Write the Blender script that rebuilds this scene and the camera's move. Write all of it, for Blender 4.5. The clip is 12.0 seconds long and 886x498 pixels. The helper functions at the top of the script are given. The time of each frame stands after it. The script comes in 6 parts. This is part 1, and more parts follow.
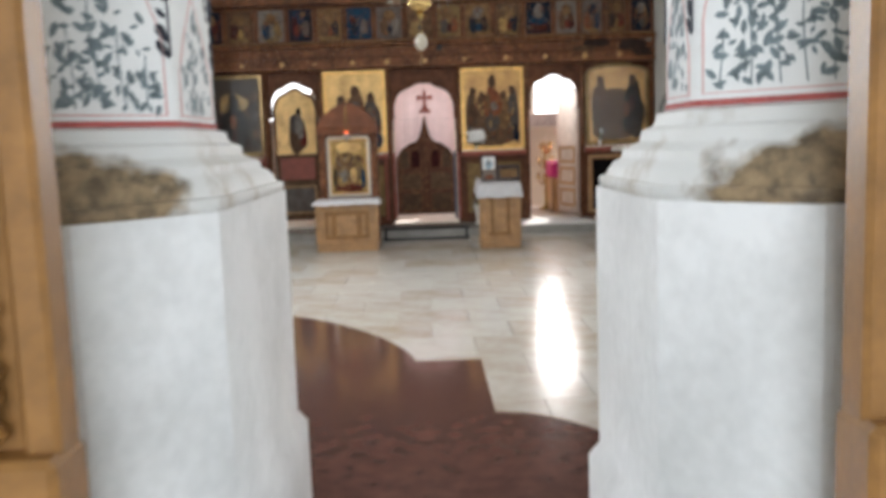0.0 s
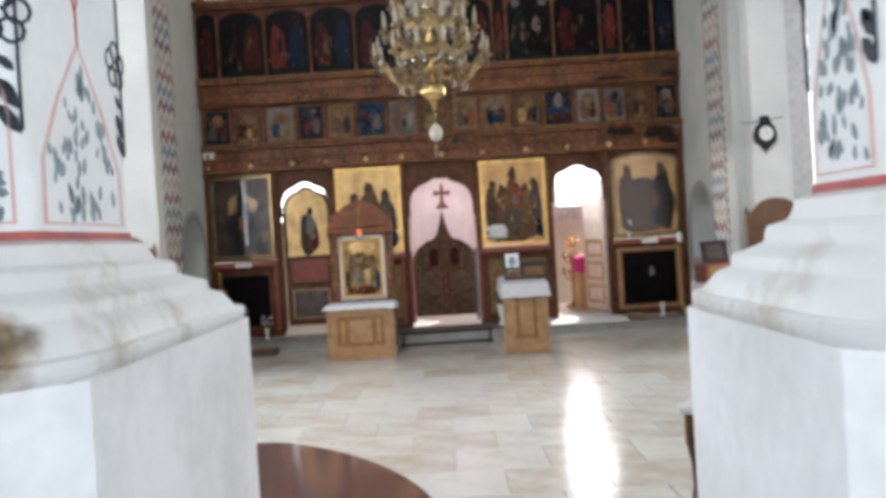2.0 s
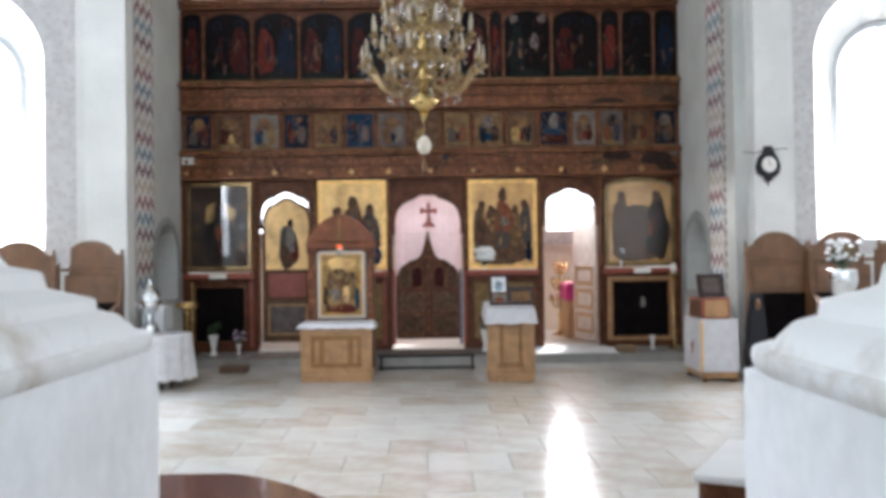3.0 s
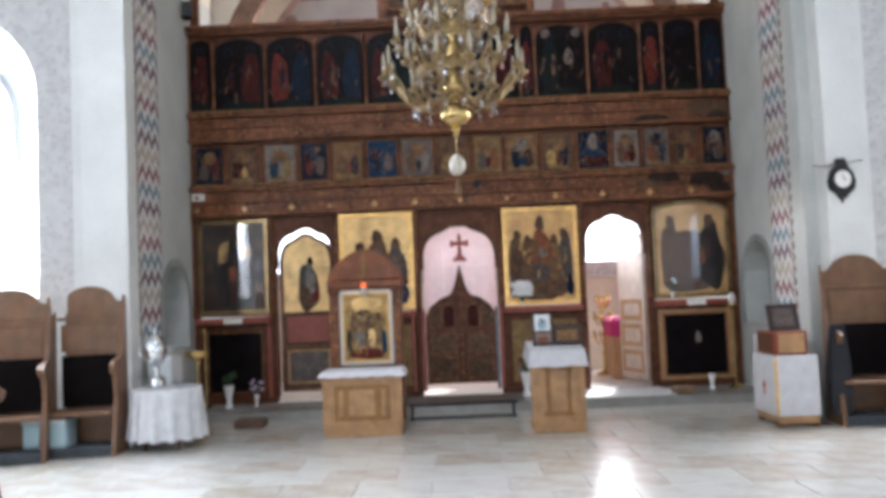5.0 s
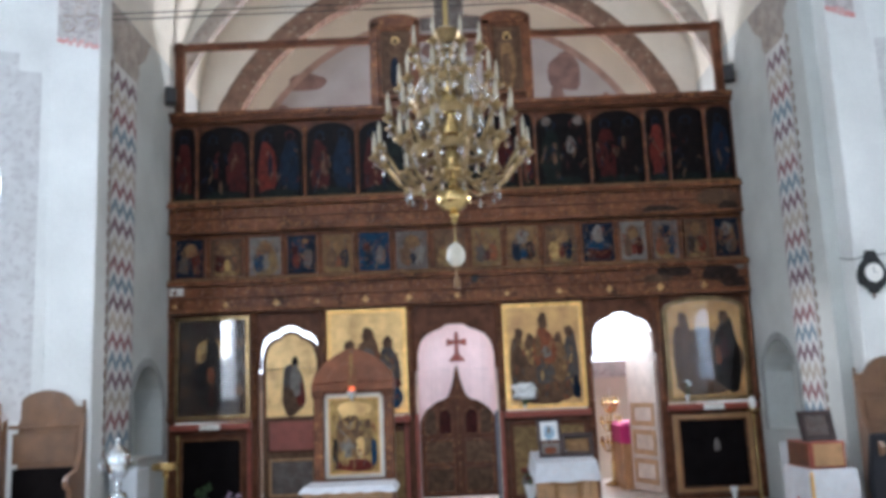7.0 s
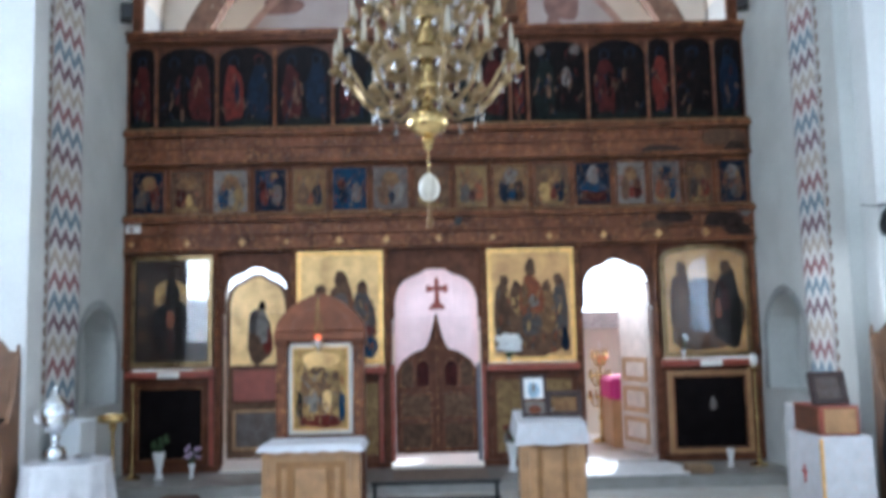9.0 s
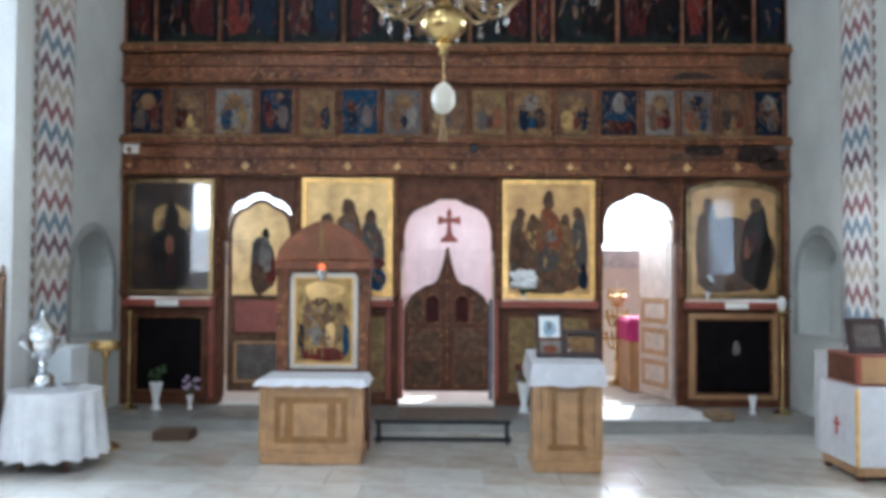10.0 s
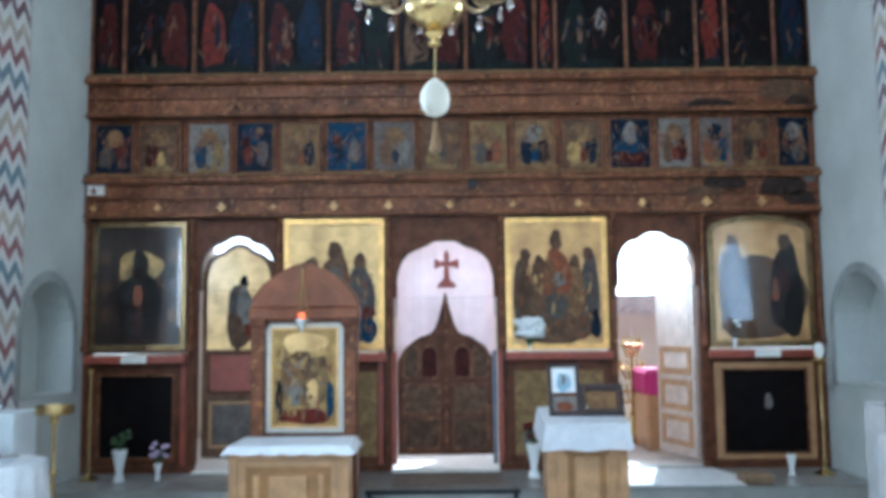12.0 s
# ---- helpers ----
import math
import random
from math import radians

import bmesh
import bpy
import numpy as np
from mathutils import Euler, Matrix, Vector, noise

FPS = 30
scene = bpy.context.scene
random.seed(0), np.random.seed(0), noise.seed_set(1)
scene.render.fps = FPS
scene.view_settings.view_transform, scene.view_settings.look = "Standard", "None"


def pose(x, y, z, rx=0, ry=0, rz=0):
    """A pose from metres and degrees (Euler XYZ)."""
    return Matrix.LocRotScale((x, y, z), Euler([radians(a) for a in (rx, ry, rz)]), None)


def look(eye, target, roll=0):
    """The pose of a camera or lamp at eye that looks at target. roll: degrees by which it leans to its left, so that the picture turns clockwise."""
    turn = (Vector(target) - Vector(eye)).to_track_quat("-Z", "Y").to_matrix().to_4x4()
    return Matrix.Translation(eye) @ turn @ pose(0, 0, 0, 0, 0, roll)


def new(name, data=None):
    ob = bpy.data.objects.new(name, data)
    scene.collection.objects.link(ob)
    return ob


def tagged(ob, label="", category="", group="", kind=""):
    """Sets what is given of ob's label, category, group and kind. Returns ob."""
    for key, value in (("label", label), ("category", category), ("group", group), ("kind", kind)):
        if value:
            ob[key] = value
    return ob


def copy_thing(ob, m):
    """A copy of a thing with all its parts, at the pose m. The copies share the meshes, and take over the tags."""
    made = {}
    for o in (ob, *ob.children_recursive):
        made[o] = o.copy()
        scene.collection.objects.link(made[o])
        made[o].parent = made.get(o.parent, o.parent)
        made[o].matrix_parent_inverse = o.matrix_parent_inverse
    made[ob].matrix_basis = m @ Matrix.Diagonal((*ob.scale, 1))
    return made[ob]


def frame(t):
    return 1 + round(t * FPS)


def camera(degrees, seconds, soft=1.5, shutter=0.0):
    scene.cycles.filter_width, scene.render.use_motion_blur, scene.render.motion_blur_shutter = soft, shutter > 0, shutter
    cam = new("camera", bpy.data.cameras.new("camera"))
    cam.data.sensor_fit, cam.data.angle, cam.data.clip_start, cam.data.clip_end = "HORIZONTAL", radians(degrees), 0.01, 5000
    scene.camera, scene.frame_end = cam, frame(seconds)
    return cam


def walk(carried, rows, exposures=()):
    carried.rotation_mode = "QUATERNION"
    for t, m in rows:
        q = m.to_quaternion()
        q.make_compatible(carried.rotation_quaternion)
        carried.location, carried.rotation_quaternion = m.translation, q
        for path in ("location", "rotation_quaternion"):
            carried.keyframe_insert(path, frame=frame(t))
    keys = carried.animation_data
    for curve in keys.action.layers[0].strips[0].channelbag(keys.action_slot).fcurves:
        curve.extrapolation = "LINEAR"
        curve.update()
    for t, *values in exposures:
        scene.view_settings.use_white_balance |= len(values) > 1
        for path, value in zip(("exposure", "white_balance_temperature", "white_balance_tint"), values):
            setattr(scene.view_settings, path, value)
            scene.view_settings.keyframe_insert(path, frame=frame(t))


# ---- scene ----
cam = camera(54.2, 12.0, soft=4.2, shutter=0.5)
PATH = [
    (0, (-0.027, -0.814, 1.489), (0.011, 1.17, 1.246), -2),
    (0.5, (0.019, -0.488, 1.515), (0.112, 1.503, 1.34), -0.8),
    (1, (0.035, -0.322, 1.508), (0.04, 1.668, 1.308), -0.4),
    (1.5, (0.01, -0.074, 1.527), (0.103, 1.924, 1.544), -2.6),
    (2, (0, 0.096, 1.517), (0, 2.096, 1.494), -3.5),
    (2.5, (0.032, 0.422, 1.531), (0.031, 2.422, 1.537), -1.4),
    (3, (0.033, 0.649, 1.517), (0.065, 2.648, 1.539), -0.8),
    (3.2, (0.023, 0.759, 1.518), (0.083, 2.758, 1.543), -1.3),
    (4.8, (-0.057, 1.643, 1.524), (-0.081, 3.641, 1.591), -0.3),
    (5, (-0.067, 1.753, 1.525), (-0.089, 3.75, 1.633), -2.4),
    (5.5, (-0.087, 1.97, 1.556), (-0.062, 3.965, 1.69), -1.6),
    (6, (-0.043, 2.15, 1.566), (-0.08, 4.129, 1.852), -0.2),
    (6.5, (-0.042, 2.348, 1.571), (-0.05, 4.328, 1.853), 0.1),
    (7, (-0.088, 2.56, 1.597), (-0.089, 4.533, 1.926), -2.4),
    (7.2, (-0.076, 2.651, 1.603), (-0.046, 4.623, 1.933), -2.5),
    (8.8, (0.022, 3.376, 1.653), (0.05, 5.351, 1.968), -1.6),
    (9, (0.034, 3.467, 1.659), (0.05, 5.457, 1.863), -1.3),
    (9.5, (0.033, 3.756, 1.587), (-0.009, 5.751, 1.726), 0.2),
    (10, (0.04, 4.022, 1.609), (0.024, 6.021, 1.672), 0.3),
    (10.5, (0.01, 4.26, 1.578), (0.053, 6.258, 1.654), -1.4),
    (11, (0.024, 4.538, 1.619), (0.049, 6.537, 1.703), -1.5),
    (11.5, (0.069, 4.736, 1.6), (0.002, 6.733, 1.692), -0.5),
    (12, (0.05, 4.969, 1.56), (0.038, 6.96, 1.747), -0.6),
]
EXPOSURES = [(0.0, 0.24, 6600, 13), (1.0, 0.33, 6600, 13), (1.5, 0.42, 6400, 13), (2.5, 0.44, 6100, 13), (3.0, 0.46, 6000, 13), (5.0, 0.50, 5900, 14), (7.0, 0.48, 5550, 12), (9.0, 0.71, 5180, 9), (9.8, 0.66, 5450, 8), (10.5, 0.68, 5400, 8), (11.2, 0.65, 5150, 8), (12.0, 0.83, 4850, 1)]
walk(cam, [(t, look(eye, target, roll)) for t, eye, target, roll in PATH], EXPOSURES)

# ---- world and light ----
world = bpy.data.worlds.new("sky")
scene.world = world
world.use_nodes = True
wn = world.node_tree.nodes
sky = wn.new("ShaderNodeTexSky")
sky.sky_type = "NISHITA"
sky.sun_disc = False
sky.sun_elevation = radians(40)
sky.sun_rotation = radians(15.6)
wn["Background"].inputs["Strength"].default_value = 0.12
world.node_tree.links.new(sky.outputs["Color"], wn["Background"].inputs["Color"])

sun_data = bpy.data.lights.new("sun", "SUN")
sun_data.energy, sun_data.angle, sun_data.color = 5.0, radians(0.5), (1.0, 0.95, 0.86)
sun = new("sun", sun_data)
sun.matrix_world = look((5.5, 27.0, 11.4), (2.7, 17.0, 2.6))


def daylight(name, eye, target, width, height, watts, color=(1.0, 1.0, 1.0), roll=0.0):
    """An area lamp, for the sky's light in an opening and for added fill."""
    d = bpy.data.lights.new(name, "AREA")
    d.shape, d.size, d.size_y, d.energy, d.color = "RECTANGLE", width, height, watts, color
    ob = new(name, d)
    ob.matrix_world = look(eye, target, roll)
    return ob


daylight("doorway_daylight", (0.0, -3.7, 1.7), (0.0, 3.0, 1.4), 2.4, 2.6, 175, (0.84, 0.93, 1.0))
# added fill under the closed ceiling, aimed at the right wall and screen
daylight("nave_fill_light", (-1.8, 6.0, 8.9), (3.2, 11.0, 2.0), 3.0, 3.0, 220, (0.92, 0.96, 1.0))
daylight("altar_daylight_and_fill", (2.74, 16.9, 2.6), (1.5, 14.0, 1.4), 0.8, 1.2, 70, (1.0, 0.97, 0.94))
# added fill aimed up at the vault, for light bounced off the floor
daylight("altar_daylight_and_fill", (0.08, 16.9, 2.6), (0.0, 12.8, 7.6), 1.0, 1.2, 400, (1.0, 0.95, 0.88))
# unseen lamps added for reflections in the icon glass; the second is rolled to slant its streak
daylight("west_reflection_lamp", (-5.74, 1.9, 3.35), (-3.6, 14.0, 2.3), 0.5, 1.1, 48, (0.9, 0.96, 1.0))
daylight("west_reflection_lamp", (6.35, 1.9, 2.6), (4.0, 14.0, 1.6), 0.55, 1.9, 4, (0.80, 0.91, 1.0), 14)
WINDOW_WATTS = {-1: 500, 1: 290}

# ---- materials ----


def material(name, color, rough=0.6, metal=0.0, scale=6.0, vary=0.25, bump=0.1, fine=60.0, dark=None, spec=0.5, per_object=0.0, coat=0.0, fleck=None, fleck_scale=40.0, fleck_at=0.6, fleck_metal=0.0, low_at=0.42, high_at=0.92, translucent=0.0):
    """A surface with variation at two scales, a fine relief and, if given, flecks of a second colour."""
    m = bpy.data.materials.new(name)
    m.use_nodes = True
    nt = m.node_tree
    N, L = nt.nodes, nt.links
    b = N["Principled BSDF"]
    tc = N.new("ShaderNodeTexCoord")
    n1, n2 = N.new("ShaderNodeTexNoise"), N.new("ShaderNodeTexNoise")
    n1.inputs["Scale"].default_value, n1.inputs["Detail"].default_value = scale, 5
    n2.inputs["Scale"].default_value, n2.inputs["Detail"].default_value = fine, 3
    for n in (n1, n2):
        L.new(tc.outputs["Object"], n.inputs["Vector"])
    add = N.new("ShaderNodeMath")
    add.operation = "MULTIPLY_ADD"
    L.new(n2.outputs["Fac"], add.inputs[0])
    add.inputs[1].default_value = 0.35
    L.new(n1.outputs["Fac"], add.inputs[2])
    last = add.outputs[0]
    if per_object:
        oi = N.new("ShaderNodeObjectInfo")
        a2 = N.new("ShaderNodeMath")
        a2.operation = "MULTIPLY_ADD"
        L.new(oi.outputs["Random"], a2.inputs[0])
        a2.inputs[1].default_value = per_object
        L.new(last, a2.inputs[2])
        last = a2.outputs[0]
    ramp = N.new("ShaderNodeValToRGB")
    low = dark or tuple(c * (1 - vary) for c in color)
    high = tuple(min(1.0, c * (1 + vary * 0.5)) for c in color)
    e = ramp.color_ramp.elements
    e[0].position, e[0].color = low_at, (*low, 1)
    e[1].position, e[1].color = high_at + per_object, (*high, 1)
    L.new(last, ramp.inputs["Fac"])
    col = ramp.outputs["Color"]
    if fleck:
        vo = N.new("ShaderNodeTexVoronoi")
        vo.inputs["Scale"].default_value = fleck_scale
        warp = N.new("ShaderNodeVectorMath")
        warp.operation = "MULTIPLY_ADD"
        L.new(n1.outputs["Color"], warp.inputs[0])
        warp.inputs[1].default_value = (0.22, 0.22, 0.22)
        L.new(tc.outputs["Object"], warp.inputs[2])
        L.new(warp.outputs[0], vo.inputs["Vector"])
        mr = N.new("ShaderNodeMapRange")
        mr.inputs["From Min"].default_value, mr.inputs["From Max"].default_value = fleck_at, fleck_at - 0.25
        L.new(vo.outputs["Distance"], mr.inputs["Value"])
        mix = N.new("ShaderNodeMix")
        mix.data_type = "RGBA"
        L.new(mr.outputs["Result"], mix.inputs["Factor"])
        L.new(col, mix.inputs["A"])
        mix.inputs["B"].default_value = (*fleck, 1)
        col = mix.outputs["Result"]
        if fleck_metal:
            mm = N.new("ShaderNodeMath")
            mm.operation = "MULTIPLY"
            L.new(mr.outputs["Result"], mm.inputs[0])
            mm.inputs[1].default_value = fleck_metal
            L.new(mm.outputs[0], b.inputs["Metallic"])
    L.new(col, b.inputs["Base Color"])
    rr = N.new("ShaderNodeMapRange")
    rr.inputs["To Min"].default_value, rr.inputs["To Max"].default_value = max(0.02, rough * 0.75), min(1.0, rough * 1.25)
    L.new(n1.outputs["Fac"], rr.inputs["Value"])
    L.new(rr.outputs["Result"], b.inputs["Roughness"])
    if not (fleck and fleck_metal):
        b.inputs["Metallic"].default_value = metal
    b.inputs["Specular IOR Level"].default_value = spec
    b.inputs["Coat Weight"].default_value = coat
    b.inputs["Coat Roughness"].default_value = 0.12
    if bump:
        bp = N.new("ShaderNodeBump")
        bp.inputs["Strength"].default_value, bp.inputs["Distance"].default_value = bump, 0.01
        L.new(add.outputs[0], bp.inputs["Height"])
        L.new(bp.outputs["Normal"], b.inputs["Normal"])
    if translucent:
        tl, mx = N.new("ShaderNodeBsdfTranslucent"), N.new("ShaderNodeMixShader")
        L.new(col, tl.inputs["Color"])
        mx.inputs[0].default_value = translucent
        L.new(b.outputs[0], mx.inputs[1])
        L.new(tl.outputs[0], mx.inputs[2])
        L.new(mx.outputs[0], N["Material Output"].inputs["Surface"])
    return m


def rubbed_stone(name, centre):
    """White-limed stone whose lime is rubbed off to brown stone in a ragged patch round a place."""
    m = material(name, (0.62, 0.62, 0.60), 0.6, scale=3.0, vary=0.12, bump=0.12, fine=26, dark=(0.42, 0.37, 0.30), low_at=0.42, high_at=0.66)
    N, L = m.node_tree.nodes, m.node_tree.links
    b = N["Principled BSDF"]
    first = b.inputs["Base Color"].links[0].from_socket
    tc, no, fi = N.new("ShaderNodeTexCoord"), N.new("ShaderNodeTexNoise"), N.new("ShaderNodeTexNoise")
    no.inputs["Scale"].default_value, no.inputs["Detail"].default_value = 9, 6
    fi.inputs["Scale"].default_value, fi.inputs["Detail"].default_value = 24, 5
    sub, sc, ln = N.new("ShaderNodeVectorMath"), N.new("ShaderNodeVectorMath"), N.new("ShaderNodeVectorMath")
    sub.operation, sc.operation, ln.operation = "SUBTRACT", "MULTIPLY", "LENGTH"
    L.new(tc.outputs["Object"], sub.inputs[0])
    sub.inputs[1].default_value = centre
    L.new(sub.outputs[0], sc.inputs[0])
    sc.inputs[1].default_value = (1.0, 1.6, 3.6)
    L.new(sc.outputs[0], ln.inputs[0])
    for n in (no, fi):
        L.new(tc.outputs["Object"], n.inputs["Vector"])
    ma = N.new("ShaderNodeMath")
    ma.operation = "MULTIPLY_ADD"
    L.new(no.outputs["Fac"], ma.inputs[0])
    ma.inputs[1].default_value = 0.5
    L.new(ln.outputs["Value"], ma.inputs[2])
    mr = N.new("ShaderNodeMapRange")
    mr.inputs["From Min"].default_value, mr.inputs["From Max"].default_value = 0.74, 0.62
    L.new(ma.outputs[0], mr.inputs["Value"])
    rp = N.new("ShaderNodeValToRGB")
    e = rp.color_ramp.elements
    e[0].position, e[0].color = 0.34, (0.11, 0.078, 0.045, 1)
    e[1].position, e[1].color = 0.66, (0.31, 0.22, 0.125, 1)
    L.new(fi.outputs["Fac"], rp.inputs["Fac"])
    mix = N.new("ShaderNodeMix")
    mix.data_type = "RGBA"
    L.new(mr.outputs["Result"], mix.inputs["Factor"])
    L.new(first, mix.inputs["A"])
    L.new(rp.outputs["Color"], mix.inputs["B"])
    L.new(mix.outputs["Result"], b.inputs["Base Color"])
    return m


def glow(name, color, strength):
    m = bpy.data.materials.new(name)
    m.use_nodes = True
    b = m.node_tree.nodes["Principled BSDF"]
    b.inputs["Base Color"].default_value = (*color, 1)
    b.inputs["Emission Color"].default_value = (*color, 1)
    b.inputs["Emission Strength"].default_value = strength
    return m


def glass_material(name, color=(1, 1, 1), rough=0.02):
    m = bpy.data.materials.new(name)
    m.use_nodes = True
    b = m.node_tree.nodes["Principled BSDF"]
    b.inputs["Base Color"].default_value = (*color, 1)
    b.inputs["Transmission Weight"].default_value = 1.0
    b.inputs["Roughness"].default_value = rough
    b.inputs["IOR"].default_value = 1.45
    return m


PLASTER = material("white_plaster", (0.69, 0.69, 0.665), 0.85, scale=1.3, vary=0.18, bump=0.25, fine=30)
CREAM = material("cream_plaster", (0.70, 0.65, 0.56), 0.85, scale=1.2, vary=0.15, bump=0.2, fine=30)
GREYPLASTER = material("grey_plaster", (0.55, 0.56, 0.53), 0.85, scale=1.4, vary=0.2, bump=0.25, fine=30)
PALESTONE = material("pale_stone_floor", (0.74, 0.72, 0.69), 0.3, scale=3, vary=0.2, bump=0.03, fine=20)
FADEDBAND = material("faded_painted_band", (0.42, 0.36, 0.31), 0.85, scale=6, vary=0.4, bump=0.1, fleck=(0.26, 0.18, 0.15), fleck_scale=10, fleck_at=0.35)
NICHEGREY = material("grey_painted_moulding", (0.34, 0.345, 0.33), 0.85, scale=6, vary=0.3, bump=0.15)
FADEDRED = material("faded_red_paint", (0.40, 0.27, 0.22), 0.85, scale=5, vary=0.4, bump=0.1)
FRESCO = material("faded_fresco", (0.46, 0.455, 0.45), 0.9, scale=1.6, vary=0.15, bump=0.2, dark=(0.36, 0.32, 0.31))
FRESCOBROWN = material("fresco_remnant", (0.25, 0.16, 0.14), 0.9, scale=5, vary=0.5, bump=0.2)
BANDFRESCO = material("painted_band", (0.22, 0.13, 0.09), 0.85, scale=7, vary=0.5, bump=0.1, fleck=(0.4, 0.33, 0.25), fleck_scale=9, fleck_at=0.3)
BORDERPAINT = material("pale_border_paint", (0.56, 0.55, 0.54), 0.85, scale=7, vary=0.15, bump=0.15, fleck=(0.46, 0.44, 0.44), fleck_scale=13, fleck_at=0.5)
ORNAMENT = material("ornament_paint", (0.50, 0.47, 0.45), 0.85, scale=9, vary=0.25, bump=0.15, fleck=(0.33, 0.27, 0.27), fleck_scale=22, fleck_at=0.5)
LIMEWASH = material("worn_limewash", (0.77, 0.775, 0.77), 0.55, scale=2.0, vary=0.06, bump=0.08, fine=22, dark=(0.60, 0.605, 0.595), low_at=0.44, high_at=0.8)
PILLARPAINT = material("painted_white_shaft", (0.78, 0.79, 0.78), 0.75, scale=3, vary=0.12, bump=0.25, fine=25)
ZIGWHITE = material("white_band_paint", (0.68, 0.67, 0.645), 0.85, scale=5, vary=0.12, bump=0.15)
ZIGDARK = material("dark_red_paint", (0.20, 0.115, 0.135), 0.85, scale=9, vary=0.4, bump=0.1)
ZIGRED = material("muted_red_paint", (0.29, 0.13, 0.13), 0.85, scale=14, vary=0.4, bump=0.1)
ZIGBLUE = material("muted_blue_paint", (0.20, 0.27, 0.33), 0.85, scale=14, vary=0.4, bump=0.1)
ZIGOCHRE = material("muted_ochre_paint", (0.48, 0.41, 0.33), 0.85, scale=14, vary=0.3, bump=0.1)
FADEDCROSS = material("brick_red_embroidery", (0.36, 0.10, 0.075), 0.85, scale=20, vary=0.3, bump=0.2)
REDLINE = material("red_paint", (0.42, 0.07, 0.06), 0.8, scale=20, vary=0.3, bump=0.1)
OUTLINE = material("pale_red_outline", (0.55, 0.31, 0.29), 0.8, scale=9, vary=0.35, bump=0.1, dark=(0.64, 0.52, 0.50))
LINERED = material("brick_red_line", (0.45, 0.11, 0.10), 0.8, scale=9, vary=0.3, bump=0.1)
FADEDLINE = material("faded_red_line", (0.48, 0.17, 0.15), 0.8, scale=9, vary=0.35, bump=0.1, dark=(0.60, 0.42, 0.39))
LEAFPAINT = material("grey_green_paint", (0.20, 0.25, 0.27), 0.8, scale=25, vary=0.4, bump=0.1)
PALELEAF = material("pale_grey_green_paint", (0.27, 0.32, 0.34), 0.8, scale=25, vary=0.4, bump=0.1)
BLACKPAINT = material("black_paint", (0.03, 0.035, 0.05), 0.8, scale=25, vary=0.4, bump=0.1)
TILE = material("beige_marble_tile", (0.545, 0.525, 0.485), 0.16, scale=4, vary=0.2, bump=0.02, fine=14, per_object=0.38, dark=(0.41, 0.335, 0.245), spec=0.5)
GROUT = material("floor_joint", (0.38, 0.35, 0.31), 0.5, scale=10, vary=0.2, bump=0.1)
GRANITE = material("red_granite", (0.125, 0.062, 0.05), 0.12, scale=9, vary=0.35, bump=0.02, fine=90)
SOLEA = material("grey_stone_slab", (0.27, 0.26, 0.24), 0.25, scale=5, vary=0.3, bump=0.05, fine=30, per_object=0.3)
DARKOAK = material("dark_oak_and_recess_shade", (0.27, 0.128, 0.034), 0.45, scale=8, vary=0.35, bump=0.15, fine=45)
OAK = material("oak_wood", (0.42, 0.232, 0.102), 0.4, scale=8, vary=0.35, bump=0.15, fine=45)
DARKSTEP = material("dark_grey_carpet", (0.06, 0.07, 0.08), 0.9, scale=12, vary=0.35, bump=0.3)
DARKFRAME = material("dark_stained_frame", (0.035, 0.014, 0.012), 0.4, scale=9, vary=0.4, bump=0.1)
STALLOAK = material("stall_oak_wood", (0.17, 0.082, 0.036), 0.45, scale=6, vary=0.35, bump=0.15, fine=45)
WALNUT = material("dark_walnut", (0.12, 0.045, 0.022), 0.42, scale=7, vary=0.6, bump=0.25, fine=50, spec=0.14, fleck=(0.22, 0.10, 0.045), fleck_scale=30, fleck_at=0.26)
MAHOGANY = material("red_brown_wood", (0.21, 0.072, 0.03), 0.35, scale=6, vary=0.45, bump=0.2, fine=40, spec=0.3)
CARVED = material("carved_gilded_wood", (0.16, 0.060, 0.028), 0.36, scale=5, vary=0.75, bump=0.8, fine=30, spec=0.18, fleck=(0.30, 0.14, 0.058), fleck_scale=15, fleck_at=0.40, fleck_metal=0.3)
DOORPAINT = material("pale_painted_door", (0.58, 0.48, 0.42), 0.5, scale=6, vary=0.3, bump=0.1, fleck=(0.45, 0.33, 0.26), fleck_scale=14, fleck_at=0.35)
REDWOOD = material("red_painted_wood", (0.28, 0.06, 0.035), 0.4, scale=8, vary=0.3, bump=0.1)
PALEFRAME = material("pale_grey_frame", (0.45, 0.46, 0.47), 0.5, scale=8, vary=0.2, bump=0.05)
BLUEWOOD = material("blue_grey_wood", (0.14, 0.15, 0.18), 0.5, scale=8, vary=0.3, bump=0.1)
GILT = material("gilt_frame", (0.82, 0.50, 0.17), 0.35, metal=0.85, scale=12, vary=0.35, bump=0.25)
GOLDGROUND = material("gold_ground", (0.74, 0.49, 0.19), 0.32, metal=0.25, scale=5, vary=0.5, bump=0.1, coat=0.2, dark=(0.42, 0.24, 0.08))
OLDGOLD = material("old_gold_ground", (0.60, 0.36, 0.13), 0.35, metal=0.25, scale=4, vary=0.5, bump=0.1, coat=0.15, dark=(0.34, 0.17, 0.06))
DARKPANEL = material("dark_varnish_and_stall_shade", (0.008, 0.006, 0.006), 0.5, scale=5, vary=0.5, bump=0.05, spec=0.04)
BRASS = material("polished_brass", (0.60, 0.43, 0.18), 0.22, metal=1.0, scale=10, vary=0.3, bump=0.05)
